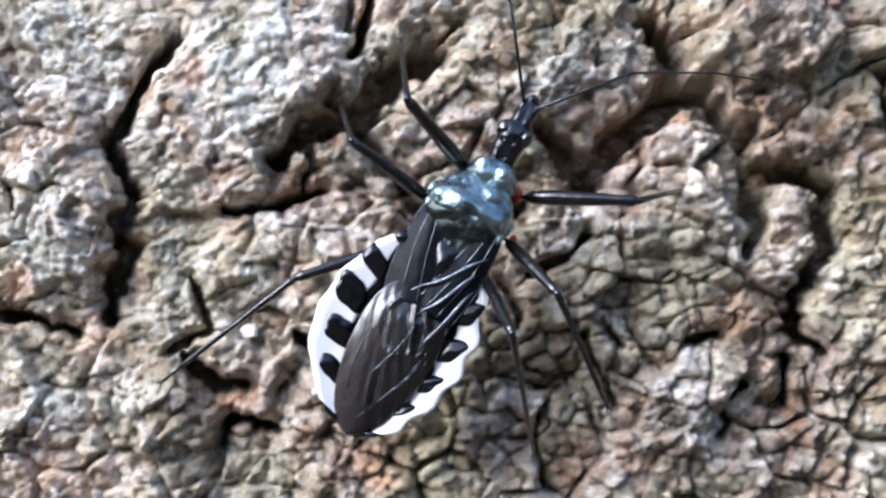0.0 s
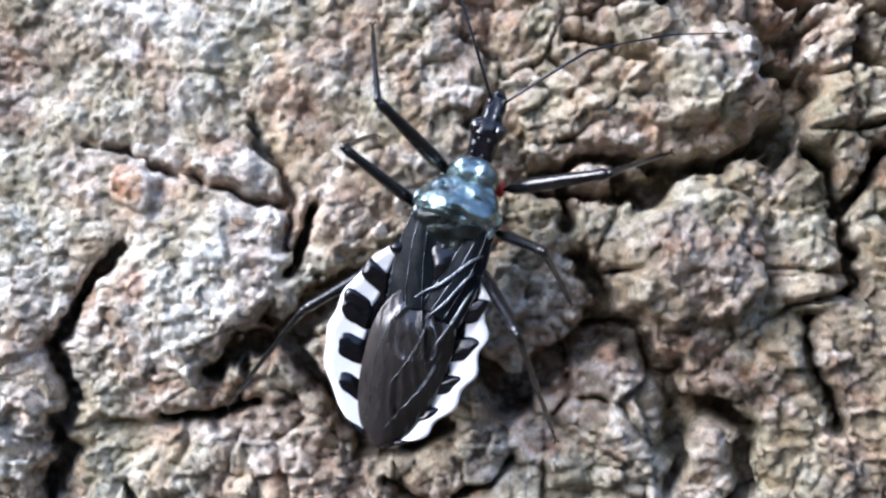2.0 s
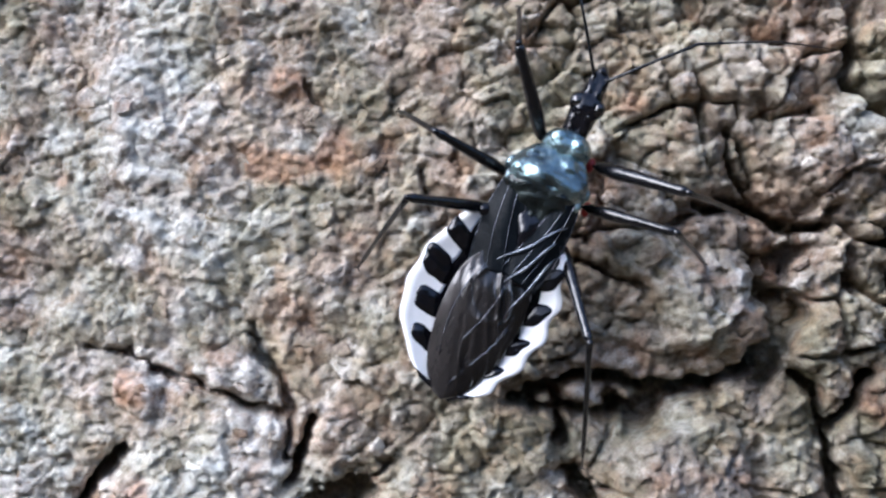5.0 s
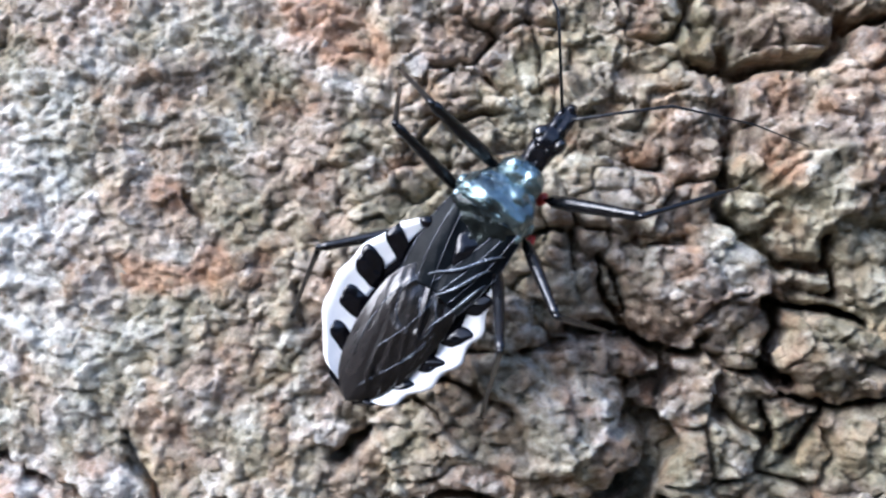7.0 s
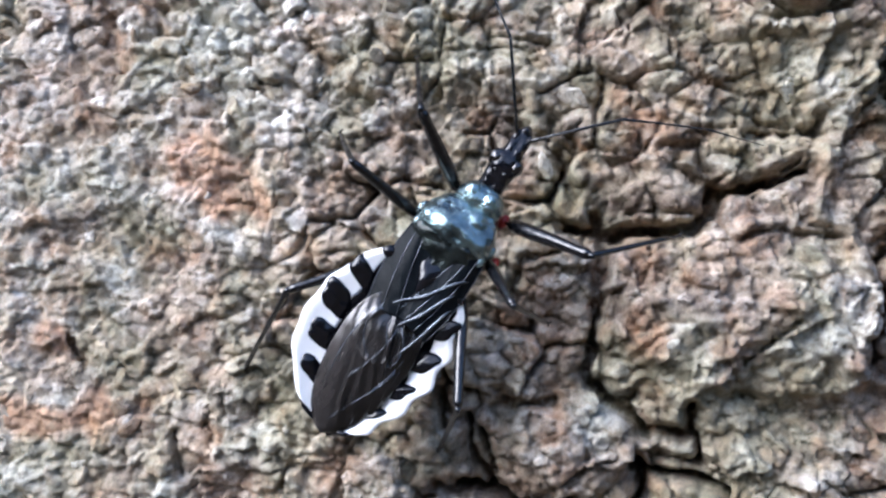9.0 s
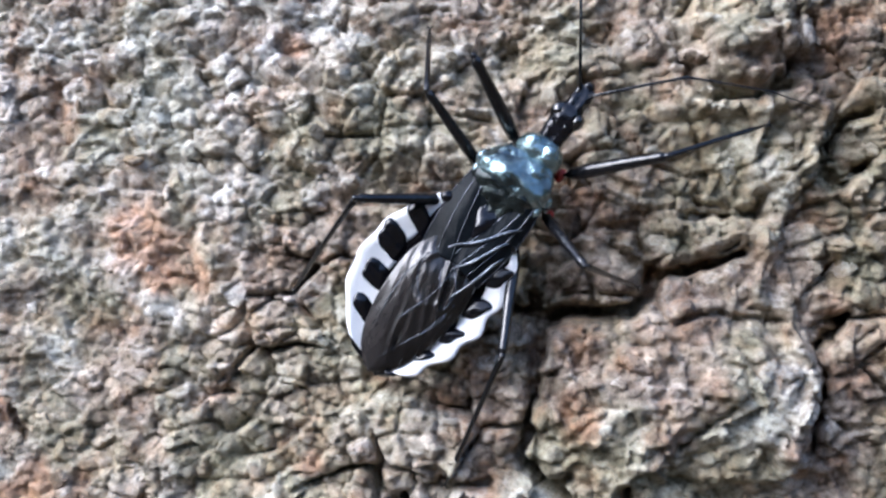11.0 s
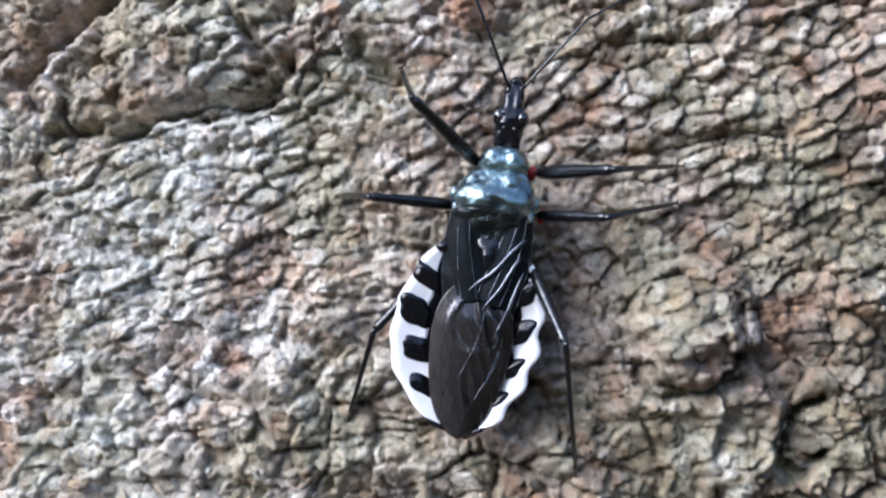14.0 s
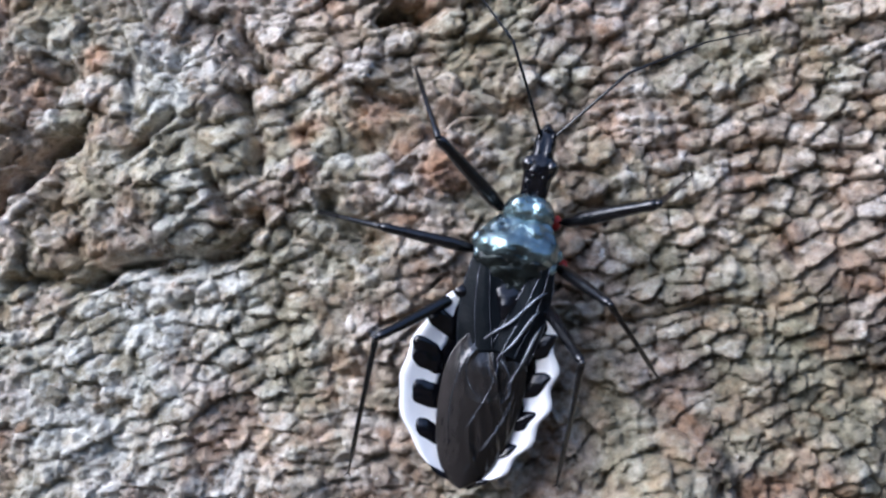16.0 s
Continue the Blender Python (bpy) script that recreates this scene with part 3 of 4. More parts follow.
crack((6.1, 25.0), (4.4, 23.3), 0.5, 1.4)
crack((-8.6, 24.4), (-7.7, 22.5), (-6.2, 20.2), 0.3, 0.9)
crack((21.8, 43.2), (22.4, 45.1), (24.3, 45.8), 0.3, 1.0)
crack((20.8, 37.9), (22.2, 36.6), (24.4, 36.9), 0.3, 1.0)
crack((-5.2, 38.7), (-4.5, 37.3), 0.5, 0.8)
crack((25.0, 47.2), (27.3, 46.8), (29.6, 46.8), (32.2, 47.4), (33.2, 48.6), (33.8, 49.6), (36.0, 50.0), (38.4, 50.7), 0.5, 1.7)
crack((23.8, 53.4), (23.6, 51.7), (24.9, 50.1), (25.3, 48.4), 0.25, 0.9)
crack((26.9, 38.1), (28.6, 36.9), (30.0, 35.6), (32.2, 35.7), (32.5, 37.0), 0.45, 1.5)
crack((32.6, 35.7), (32.9, 33.7), 0.4, 1.3)
crack((19.2, 31.5), (20.9, 30.9), (22.9, 30.0), (24.9, 30.1), (25.8, 31.1), 0.35, 1.2)
crack((23.6, 30.0), (23.3, 28.4), (21.3, 27.6), (21.4, 26.3), (23.0, 26.0), 0.8, 2.2)
crack((29.4, 33.3), (30.1, 31.6), (29.8, 29.3), 0.4, 1.4)
crack((30.4, 27.7), (33.5, 27.1), (36.2, 27.6), 0.45, 1.4)
crack((4.3, 28.5), (6.1, 27.2), (6.5, 25.9), 0.25, 0.8)
crack((1.8, 33.8), (2.4, 31.1), 0.25, 0.8)
crack((35.6, 53.6), (38.2, 53.5), (39.8, 53.2), 0.3, 1.0)
crack((24.9, 52.1), (26.9, 51.1), (28.9, 50.8), 0.25, 0.8)
crack((26.3, 46.8), (27.9, 46.7), (30.2, 47.0), (31.8, 47.4), (33.0, 48.3), 0.55, 1.8)
crack((35.4, 52.9), (37.6, 53.2), (39.5, 53.3), 0.35, 1.2)
crack((33.0, 48.3), (33.3, 49.3), (34.6, 50.0), (36.8, 50.0), (37.7, 50.5), (38.7, 51.2), 0.3, 1.0)
crack((26.8, 46.3), (27.1, 44.4), (26.5, 42.7), 0.6, 1.5)
crack((26.2, 38.7), (27.7, 37.2), (29.1, 36.6), 0.5, 1.4)
crack((33.3, 50.6), (32.6, 51.9), (30.3, 52.1), 0.3, 0.9)
crack((35.3, 39.7), (37.5, 42.1), 0.25, 0.8)
crack((43.5, 54.9), (42.2, 57.2), (43.1, 58.8), 0.3, 1.0)
crack((44.4, 47.6), (42.8, 45.6), (43.4, 43.1), (42.6, 40.1), 0.5, 1.8)
crack((36.5, 60.5), (38.7, 59.7), (40.7, 60.7), 0.3, 0.9)
crack((37.0, 53.1), (39.5, 53.1), (39.9, 54.6), 0.3, 1.0)
crack((33.0, 48.6), (33.8, 49.5), (36.2, 50.2), (38.2, 51.4), 0.3, 1.0)
crack((33.0, 49.8), (31.1, 51.1), 0.3, 0.9)
crack((42.6, 56.2), (43.5, 58.4), (45.1, 59.4), 0.4, 1.2)
crack((42.6, 56.2), (44.0, 55.2), (45.3, 56.2), 0.4, 1.2)
crack((24.3, 51.2), (25.6, 48.7), 0.35, 1.1)
crack((49.3, 52.9), (51.4, 50.1), 0.35, 1.1)
crack((33.2, 73.7), (37.1, 73.6), (40.2, 74.2), (43.6, 74.3), 0.3, 0.8)
crack((32.0, 80.9), (34.5, 80.1), (37.7, 80.2), (40.5, 80.3), 0.2, 0.6)
crack((41.2, 82.2), (43.9, 81.7), (47.0, 82.1), 0.2, 0.6)
crack((33.5, 86.4), (37.2, 84.6), (40.7, 84.8), 0.2, 0.6)
crack((16.8, 65.7), (19.4, 65.7), (22.0, 66.3), 0.2, 0.6)
crack((-2.6, 67.5), (0.7, 67.6), (3.9, 68.1), 0.2, 0.5)
crack((12.8, 74.9), (15.5, 75.2), (18.2, 74.4), 0.25, 0.6)
crack((23.1, 91.9), (23.9, 92.4), (24.9, 92.2), 1.0, 2.2)
crack((12.9, 90.9), (14.5, 89.4), (16.7, 87.9), 0.5, 0.7)
crack((17.2, 85.9), (18.8, 84.1), 0.5, 0.7)
crack((35.9, 83.5), (40.0, 83.2), (44.1, 83.4), 0.25, 0.8)
crack((43.1, 89.4), (45.9, 88.7), (49.0, 89.5), 0.2, 0.6)
crack((-6.2, 10.5), (-4.2, 8.2), (-2.7, 6.2), (-2.2, 4.2), (-0.2, 4.4), (2.8, 5.5), 0.9, 2.4)
crack((4.0, 9.9), (5.8, 8.0), (6.7, 6.8), 0.5, 1.6)
crack((-9.3, 10.3), (-6.5, 11.1), (-4.5, 12.1), 1.1, 2.4)
crack((10.1, 15.3), (12.0, 13.0), (10.4, 10.4), (8.2, 9.1), (6.7, 6.8), 1.0, 2.4)
crack((12.6, 11.7), (14.5, 10.1), (15.8, 8.8), (16.1, 6.5), (15.7, 4.6), 1.0, 2.4)
crack((21.6, 27.2), (21.3, 28.5), (23.2, 29.1), 0.5, 1.6)
crack((26.7, 42.7), (26.5, 40.1), (26.2, 38.7), 0.5, 1.5)
crack((33.0, 48.3), (34.4, 46.8), (38.2, 47.2), (41.0, 47.2), 0.3, 1.0)
crack((40.7, 64.7), (40.8, 61.6), (38.8, 59.7), (35.7, 59.9), (34.3, 62.3), 0.35, 1.0)
crack((34.4, 64.5), (35.6, 66.1), (37.5, 66.5), 0.25, 0.7)
relief = relief - carved
# the plates overhang their fissures towards the trunk's sides
LEAN = 0.4 * np.clip((XX - 0.45 * ZZ - 2.0) / 25.0, -1, 1) * carved
for x, z, r in ((3.4, 49.7, 3.3), (5.6, 48.0, 2.0), (-6.5, 38.7, 1.7), (-3.4, 34.5, 2.0), (-6.5, 33.9, 1.7), (4.5, 48.2, 2.0), (-20.9, 33.1, 0.9), (-16.3, 20.3, 1.5), (-27.7, 40.0, 2.3), (22.4, 27.3, 1.0), 
                (2.4, 50.8, 2.3), (11.5, 62.4, 1.3), (18.3, 85.1, 1.5), (18.0, 82.7, 1.2), (26.3, 82.4, 1.8), (4.8, 90.3, 1.2), (21.7, 85.9, 2.3), (-26.6, 2.8, 1.7), (14.0, 37.2, 1.3), (-15.4, 14.0, 1.2), 
                (29.5, 41.5, 2.0), (-6.2, -9.1, 2.3), (-8.2, 34.2, 1.7)):
    stain(rust, x, z, 0.75 * r)
for x, z, r in ((-24.5, 4.7, 3.7), (5.0, 12.1, 2.3), (8.9, 12.5, 2.0), (11.0, -6.3, 2.7), (-12.2, 13.3, 2.7), (-23.2, 15.1, 3.0), (-2.8, 42.5, 1.8), (-15.2, 41.5, 3.7), (-12.9, 30.6, 3.7), (2.3, 58.2, 2.0), 
                (1.1, 62.9, 1.3), (-3.9, 63.2, 2.7), (13.6, 63.7, 2.3), (41.2, 43.3, 2.2), (39.3, 41.3, 1.8), (-13.6, 12.2, 3.3), (-9.1, 21.0, 1.7), (-17.6, 34.5, 4.7), (-8.2, 17.6, 2.3), (-23.9, 16.9, 3.0), (10.7, 73.5, 4.3), 
                (5.2, 67.4, 4.3), (9.0, 88.0, 3.7), (9.0, 76.0, 4.0), (2.8, 70.8, 4.3), (40.2, 55.3, 1.3), (27.0, 36.0, 2.0), (14.8, 64.2, 1.7)):
    stain(lichen, x, z, r)
patchy = fbm(XX / 5.0, ZZ / 5.0, 95, 3)
rust = np.clip(rust + 0.25 * smoothstep(0.40, 0.65, patchy), 0, 1)
lichen = np.clip(0.85 * lichen + 0.55 * smoothstep(0.1, 0.5, -patchy) * smoothstep(6, -14, XX - 0.25 * ZZ), 0, 1)
lichen *= 1 - smoothstep(0.3, 1.5, carved)
rim = np.minimum(np.minimum(XX - GX[0], GX[-1] - XX), np.minimum(ZZ - GZ[0], GZ[-1] - ZZ))
DEPTH = trunk_face(XX, ZZ) - relief + 26.0 * (1 - smoothstep(0, 9, rim)) ** 2


def bark_point(x, z):
    """The bark's surface in metres at (x, z) in millimetres, and its outward normal."""
    i = min(max(int((x - GX[0]) / STEP), 1), len(GX) - 2)
    j = min(max(int((z - GZ[0]) / STEP), 1), len(GZ) - 2)
    k = 3
    nx = (DEPTH[j, min(i + k, len(GX) - 1)] - DEPTH[j, i - k]) / (2 * k * STEP)
    nz = (DEPTH[min(j + k, len(GZ) - 1), i] - DEPTH[j - k, i]) / (2 * k * STEP)
    return Vector((x, DEPTH[j, i], z)) * MM, Vector((nx, -1.0, nz)).normalized()


def build_trunk():
    trunk = tagged(new("tree_trunk"), "old tree trunk with grey-brown cracked scaly bark and pale lichen", "tree trunk")
    nz_, nx_ = XX.shape
    co = np.empty((nz_ * nx_, 3), np.float32)
    co[:, 0], co[:, 1], co[:, 2] = (XX + LEAN).ravel() * MM, DEPTH.ravel() * MM, ZZ.ravel() * MM
    idx = np.arange(nz_ * nx_, dtype=np.int32).reshape(nz_, nx_)
    quads = np.stack([idx[:-1, :-1], idx[:-1, 1:], idx[1:, 1:], idx[1:, :-1]], -1).reshape(-1)
    me = bpy.data.meshes.new("bark")
    me.vertices.add(len(co))
    me.vertices.foreach_set("co", co.ravel())
    me.loops.add(len(quads))
    me.loops.foreach_set("vertex_index", quads)
    me.polygons.add(len(quads) // 4)
    me.polygons.foreach_set("loop_start", np.arange(0, len(quads), 4, dtype=np.int32))
    me.update(calc_edges=True)
    me.polygons.foreach_set("use_smooth", np.ones(len(quads) // 4, bool))
    for name, layer in (("tone", tone), ("rust", rust), ("lichen", lichen)):
        at = me.attributes.new(name, 'FLOAT', 'POINT')
        at.data.foreach_set("value", layer.ravel().astype(np.float32))
    me.materials.append(BARK)
    bark = new("bark", me)
    bark.parent = trunk
    tagged(bark, "grey-brown flaking bark with dark fissures", kind="stuff")
    # the rest of the trunk, behind and around the face
    bm = bmesh.new()
    rows = []
    for j in range(141):
        z = -1.15 + 3.0 * j / 140
        row = []
        for i in range(160):
            a = 2 * math.pi * i / 160
            p = Vector((math.cos(a), math.sin(a), z * 0.6))
            r = 0.135 * (1 + 0.12 * max(0, -0.6 - z) / 0.5) + 0.006 * noise.fractal(p * 9, 1.0, 2.0, 4)
            row.append(bm.verts.new((0.018 + r * math.cos(a), 0.156 + r * math.sin(a), z)))
        rows.append(row)
    for a, b in zip(rows, rows[1:]):
        for i in range(160):
            bm.faces.new((a[i], a[(i + 1) % 160], b[(i + 1) % 160], b[i]))
    bm.faces.new(list(reversed(rows[0])))
    bm.faces.new(rows[-1])
    part("wood", bm, BARK, trunk)
    return trunk


TRUNK = build_trunk()

# ---- ground and far woods, which close the place ----
bm = bmesh.new()
bmesh.ops.create_grid(bm, x_segments=60, y_segments=60, size=300.0)
for v in bm.verts:
    v.co.z = -1.1 + (0.02 * noise.noise(v.co * 0.7) if v.co.length < 20 else 0.0)
tagged(mesh_object("ground", bm, ground_material()), "dark leaf-littered woodland soil", "ground", kind="structure")
bm = bmesh.new()
ring = []
for i in range(121):
    a = 2 * math.pi * i / 120
    r = 14.0 + 1.5 * noise.noise(Vector((math.cos(a) * 3, math.sin(a) * 3, 0)))
    h = 4.2 + 2.2 * noise.noise(Vector((math.cos(a) * 9, math.sin(a) * 9, 4))) + 1.2 * noise.noise(Vector((math.cos(a) * 30, math.sin(a) * 30, 9)))
    ring.append([bm.verts.new((r * math.cos(a), r * math.sin(a), z)) for z in (-1.2, h * 0.4, h * 0.75, h)])
for a, b in zip(ring, ring[1:]):
    for k in range(3):
        bm.faces.new((a[k], b[k], b[k + 1], a[k + 1]))
tagged(mesh_object("backdrop", bm, woods_material()), "dark green belt of distant trees", "woods", kind="structure")


# ---- the insect: x to its right, y ahead, z away from the bark, in millimetres ----
def build_bug():
    bug = tagged(new("assassin_bug"), "glossy black assassin bug with white-banded rim walking on bark", "insect")
    def lumpy(bm, amount, scale, seed, groove=0.0):
        """Uneven chitin: low lumps and a furrow along the middle."""
        for v in bm.verts:
            p = v.co / MM
            h = amount * noise.noise(p * scale + Vector((seed, 2.0 * seed, 0))) + 0.4 * amount * noise.noise(p * scale * 2.6 + Vector((0, seed, seed)))
            if p.z > 0.2:
                h -= groove * math.exp(-(p.x / 0.16) ** 2)
            v.co.z += h * MM
        return bm
    head = part("head", lumpy(loft(smooth_sections([(2.3, 0, -0.25, 0.8, 0.52), (2.9, 0, -0.2, 0.74, 0.52), (3.5, 0, -0.1, 0.78, 0.6), (4.1, 0, -0.02, 0.84, 0.66),
                                              (4.6, 0, 0.0, 0.76, 0.58), (5.1, 0, -0.05, 0.58, 0.44), (5.7, 0, -0.15, 0.58, 0.42), (6.25, 0, -0.25, 0.42, 0.34), (6.6, 0, -0.3, 0.2, 0.18), (6.7, 0, -0.32, 0.06, 0.06)]), 28), 0.14, 2.4, 13, 0.12), BLACK, bug)
    for s in (-1, 1):
        part("eye", blob((0.62 * s, 4.3, 0.1), (0.4, 0.52, 0.46), s, 0.12, 3), EYE, head, "bulging dark compound eye")
        part("ocellus", blob((0.28 * s, 3.7, 0.46), (0.1, 0.12, 0.1)), EYE, head)
        part("antenna_base", blob((0.36 * s, 5.85, -0.02), (0.18, 0.42, 0.2), s, 0.25), BLACK, head)
    part("rostrum", tube([(0, 6.4, -0.35), (0, 6.1, -0.85), (0, 5.3, -1.15), (0, 4.2, -1.15), (0, 3.3, -0.9)], [0.16, 0.2, 0.2, 0.17, 0.06], 10), BLACK, head, "curved black beak folded under the head")
    part("front_lobe", lumpy(loft(smooth_sections([(2.75, 0, -0.15, 0.5, 0.4), (2.55, 0, -0.1, 0.95, 0.66), (2.15, 0, 0.0, 1.3, 0.9), (1.6, 0, 0.02, 1.42, 0.95), (1.1, 0, -0.05, 1.25, 0.8)], 6), 36), 0.15, 1.7, 4, 0.15), GLOSS, bug, "shiny blue-black front lobe of the pronotum")
    hind = part("pronotum", lumpy(loft(smooth_sections([(1.5, -0.1, -0.1, 1.2, 0.75), (1.1, -0.12, 0.02, 1.66, 1.02), (0.5, -0.16, 0.14, 2.05, 1.24), (-0.1, -0.2, 0.26, 2.3, 1.42), (-0.6, -0.22, 0.26, 2.32, 1.42), (-1.1, -0.22, 0.12, 2.14, 1.22), (-1.4, -0.2, -0.1, 1.8, 0.9)], 7), 56, 0.1), 0.24, 1.5, 9, 0.14), GLOSS, bug, "domed glossy blue-black pronotum mirroring the sky")
    part("hind_slope", lumpy(loft(smooth_sections([(-0.5, -0.22, 0.0, 2.1, 1.2), (-0.85, -0.22, 0.16, 2.26, 1.34), (-1.2, -0.22, 0.14, 2.2, 1.28), (-1.8, -0.2, 0.02, 1.9, 1.12), (-2.4, -0.15, -0.08, 1.45, 0.98), (-2.8, -0.1, -0.15, 0.9, 0.8)], 6), 48, 0.1), 0.26, 1.6, 3, 0.1), DEEP, hind, "wrinkled back slope of the pronotum, coloured dark for its turn from the sky")
    for s, x in ((-1, -2.42), (1, 2.0)):
        part("shoulder", blob((x, -0.25, 0.3), (0.28, 0.42, 0.3), s, 0.15, 3), GLOSS, hind)
        part("hind_corner", blob((x * 0.92, -0.95, 0.62), (0.24, 0.36, 0.22), s + 5, 0.15, 3), GLOSS, hind)
        part("collar_knob", blob((0.55 * s - 0.08, 1.95, 0.66), (0.46, 0.5, 0.3), s + 3, 0.12, 3), GLOSS, bug)
    part("scutellum", lumpy(loft(smooth_sections([(-1.7, -0.1, 0.1, 1.0, 0.4), (-2.4, -0.1, 0.4, 0.95, 0.42), (-2.9, -0.1, 0.55, 0.75, 0.46), (-3.5, -0.1, 0.72, 0.42, 0.4), (-4.2, -0.1, 0.8, 0.12, 0.14)]), 24), 0.08, 2.2, 7), BLACK, bug, "small black shield between the wings")
    part("thorax", loft(smooth_sections([(2.3, 0, -0.8, 0.8, 0.6), (1.2, 0, -1.1, 1.5, 1.0), (-0.6, 0, -1.2, 1.9, 1.1), (-2.4, 0, -1.1, 1.9, 1.1), (-3.6, 0, -0.8, 1.7, 0.8)])), BLACK, bug)
    part("abdomen", loft(smooth_sections([(-2.4, 0.0, -0.7, 1.6, 0.7), (-4.2, -0.1, -1.0, 2.3, 0.9), (-6.5, -0.2, -1.15, 3.0, 1.05), (-8.8, -0.2, -1.1, 3.1, 1.0), (-10.8, -0.1, -0.9, 2.5, 0.75), (-12.2, 0.0, -0.6, 1.5, 0.5), (-13.0, 0.05, -0.4, 0.6, 0.25)]), 28), BLACK, bug)

    # black margin of the abdomen with a white edge that sends teeth inwards, and black swellings between the teeth
    rims = {-1: [(-2.6, 2.4), (-3.2, 3.0), (-4.3, 3.75), (-6.2, 4.5), (-7.9, 4.72), (-9.2, 4.62), (-10.3, 4.25), (-11.4, 3.5), (-12.2, 2.75), (-12.9, 1.9)],
            1: [(-2.7, 1.95), (-3.6, 2.5), (-5.2, 3.08), (-6.6, 3.38), (-8.1, 3.38), (-9.3, 3.2), (-10.3, 2.85), (-11.2, 2.45), (-12.1, 1.95), (-12.8, 1.1)]}
    inner = {-1: ([2.9, 4.4, 6.0, 8.0, 10.0, 13.0], [2.5, 2.65, 2.8, 2.75, 2.1, 0.7]), 1: ([2.9, 4.4, 6.4, 8.2, 10.0, 13.0], [2.15, 2.15, 2.05, 1.95, 1.5, 0.5])}
    spots = {-1: [(2.7, -3.15, 0.75, 0.5, 0.5), (3.3, -4.95, 1.15, 0.72, 0.42), (3.6, -6.95, 1.0, 0.9, 0.25), (3.1, -9.05, 0.95, 0.74, 0.1), (2.6, -10.95, 0.85, 0.56, 0.3)],
             1: [(2.1, -3.2, 0.65, 0.5, 0.3), (2.25, -5.15, 0.84, 0.78, 0.3), (2.3, -7.25, 0.85, 0.8, 0.3), (1.95, -9.4, 0.88, 0.68, 0.35), (1.35, -11.2, 0.78, 0.52, 0.4)]}
    for s in (-1, 1):
        st = np.array(smooth_sections(rims[s], 6))
        ends = st[:, 0][::-1], st[:, 1][::-1]

        def margin(y, inset, s=s, ends=ends):
            wave = (0.16 if s > 0 else 0.06) * math.sin((y + 2.6) * 3.05)
            w = float(np.interp(y, *ends)) + wave
            v = max(0.0, 1 - inset / 2.4)
            return (s * max(0.15, w - inset), y - 0.3 * inset, -0.25 + 0.65 * v ** 1.5 - 0.2 * max(0.0, v - 0.88) / 0.12)

        def dark(u, v):
            x, y, z = margin(-2.9 - 10.1 * u, 2.6 * (1 - v))
            return (x, y, z - 0.05)

        def bright(u, v, s=s, ends=ends):
            y = -3.1 - 9.5 * u
            wide = max(0.1, float(np.interp(y, *ends)) - float(np.interp(-y, *inner[s])) + 0.08 * noise.noise(Vector((y * 2.0, s, 0.5))))
            x, y, z = margin(y, wide * (1 - v) - 0.03)
            return (x, y, z + 0.015)

        def spot(x, y, across, along, slant, seed, s=s, ends=ends):
            """A black swelling with rounded corners, laid on the margin's curve."""
            bm = bmesh.new()
            rings = []
            n = 32
            for k in range(9):
                r = k / 8
                ring = []
                for q in range(n):
                    a = 2 * math.pi * q / n
                    c, d = math.cos(a), math.sin(a)
                    e = r * (abs(c) ** 3.2 + abs(d) ** 3.2) ** (-1 / 3.2) * (1 + 0.1 * noise.noise(Vector((c * 1.6, d * 1.6, seed * 3.7))))
                    u, w = e * c * across, e * d * along
                    px = x - u * math.cos(slant) + w * math.sin(slant) * 0.3
                    py = y - u * math.sin(slant) + w
                    yy = py
                    for _ in range(4):
                        inset = max(-0.02, float(np.interp(yy, *ends)) - px)
                        yy = py + 0.3 * inset
                    mx, my, mz = margin(yy, inset)
                    z = mz + 0.02 + 0.2 * (1 - r ** 2.5) + 0.09 * noise.noise(Vector((px * 2.0, py * 2.0, seed)))
                    ring.append(bm.verts.new(Vector((mx, my, z if k < 8 else mz - 0.06)) * MM))
                rings.append(ring)
            for a, b in zip(rings, rings[1:]):
                for q in range(n):
                    bm.faces.new((a[q], b[q], b[(q + 1) % n], a[(q + 1) % n]))
            bmesh.ops.remove_doubles(bm, verts=bm.verts, dist=1e-8)
            bmesh.ops.recalc_face_normals(bm, faces=bm.faces)
            if sum(f.normal.z for f in bm.faces) < 0:
                bmesh.ops.reverse_faces(bm, faces=bm.faces)
            return bm
        rim = part("connexivum", sheet(dark, 60, 8, 0.2), BLACK, bug, "upturned margin of the abdomen")
        part("white_edge", sheet(bright, 120, 10, 0.05), WHITE, rim, "bright white edge running in between black swellings")
        for k, (x, y, across, along, slant) in enumerate(spots[s]):
            part("black_spot", spot(x, y, across, along, slant, k + 10 * s), BLACK, rim, "shiny black swelling")

    # folded wings
    def crease(x, y, seed):
        """Folds that run forwards and outwards over the wings."""
        q = Vector((x * 1.5 + 0.75 * y, 0.28 * y - 0.3 * x, seed))
        return 1.0 - 2.0 * abs(noise.noise(q)) + 0.5 * noise.noise(q * 2.3)

    def smooth_ramp(a, b, v):
        q = min(1.0, max(0.0, (v - a) / (b - a)))
        return q * q * (3 - 2 * q)

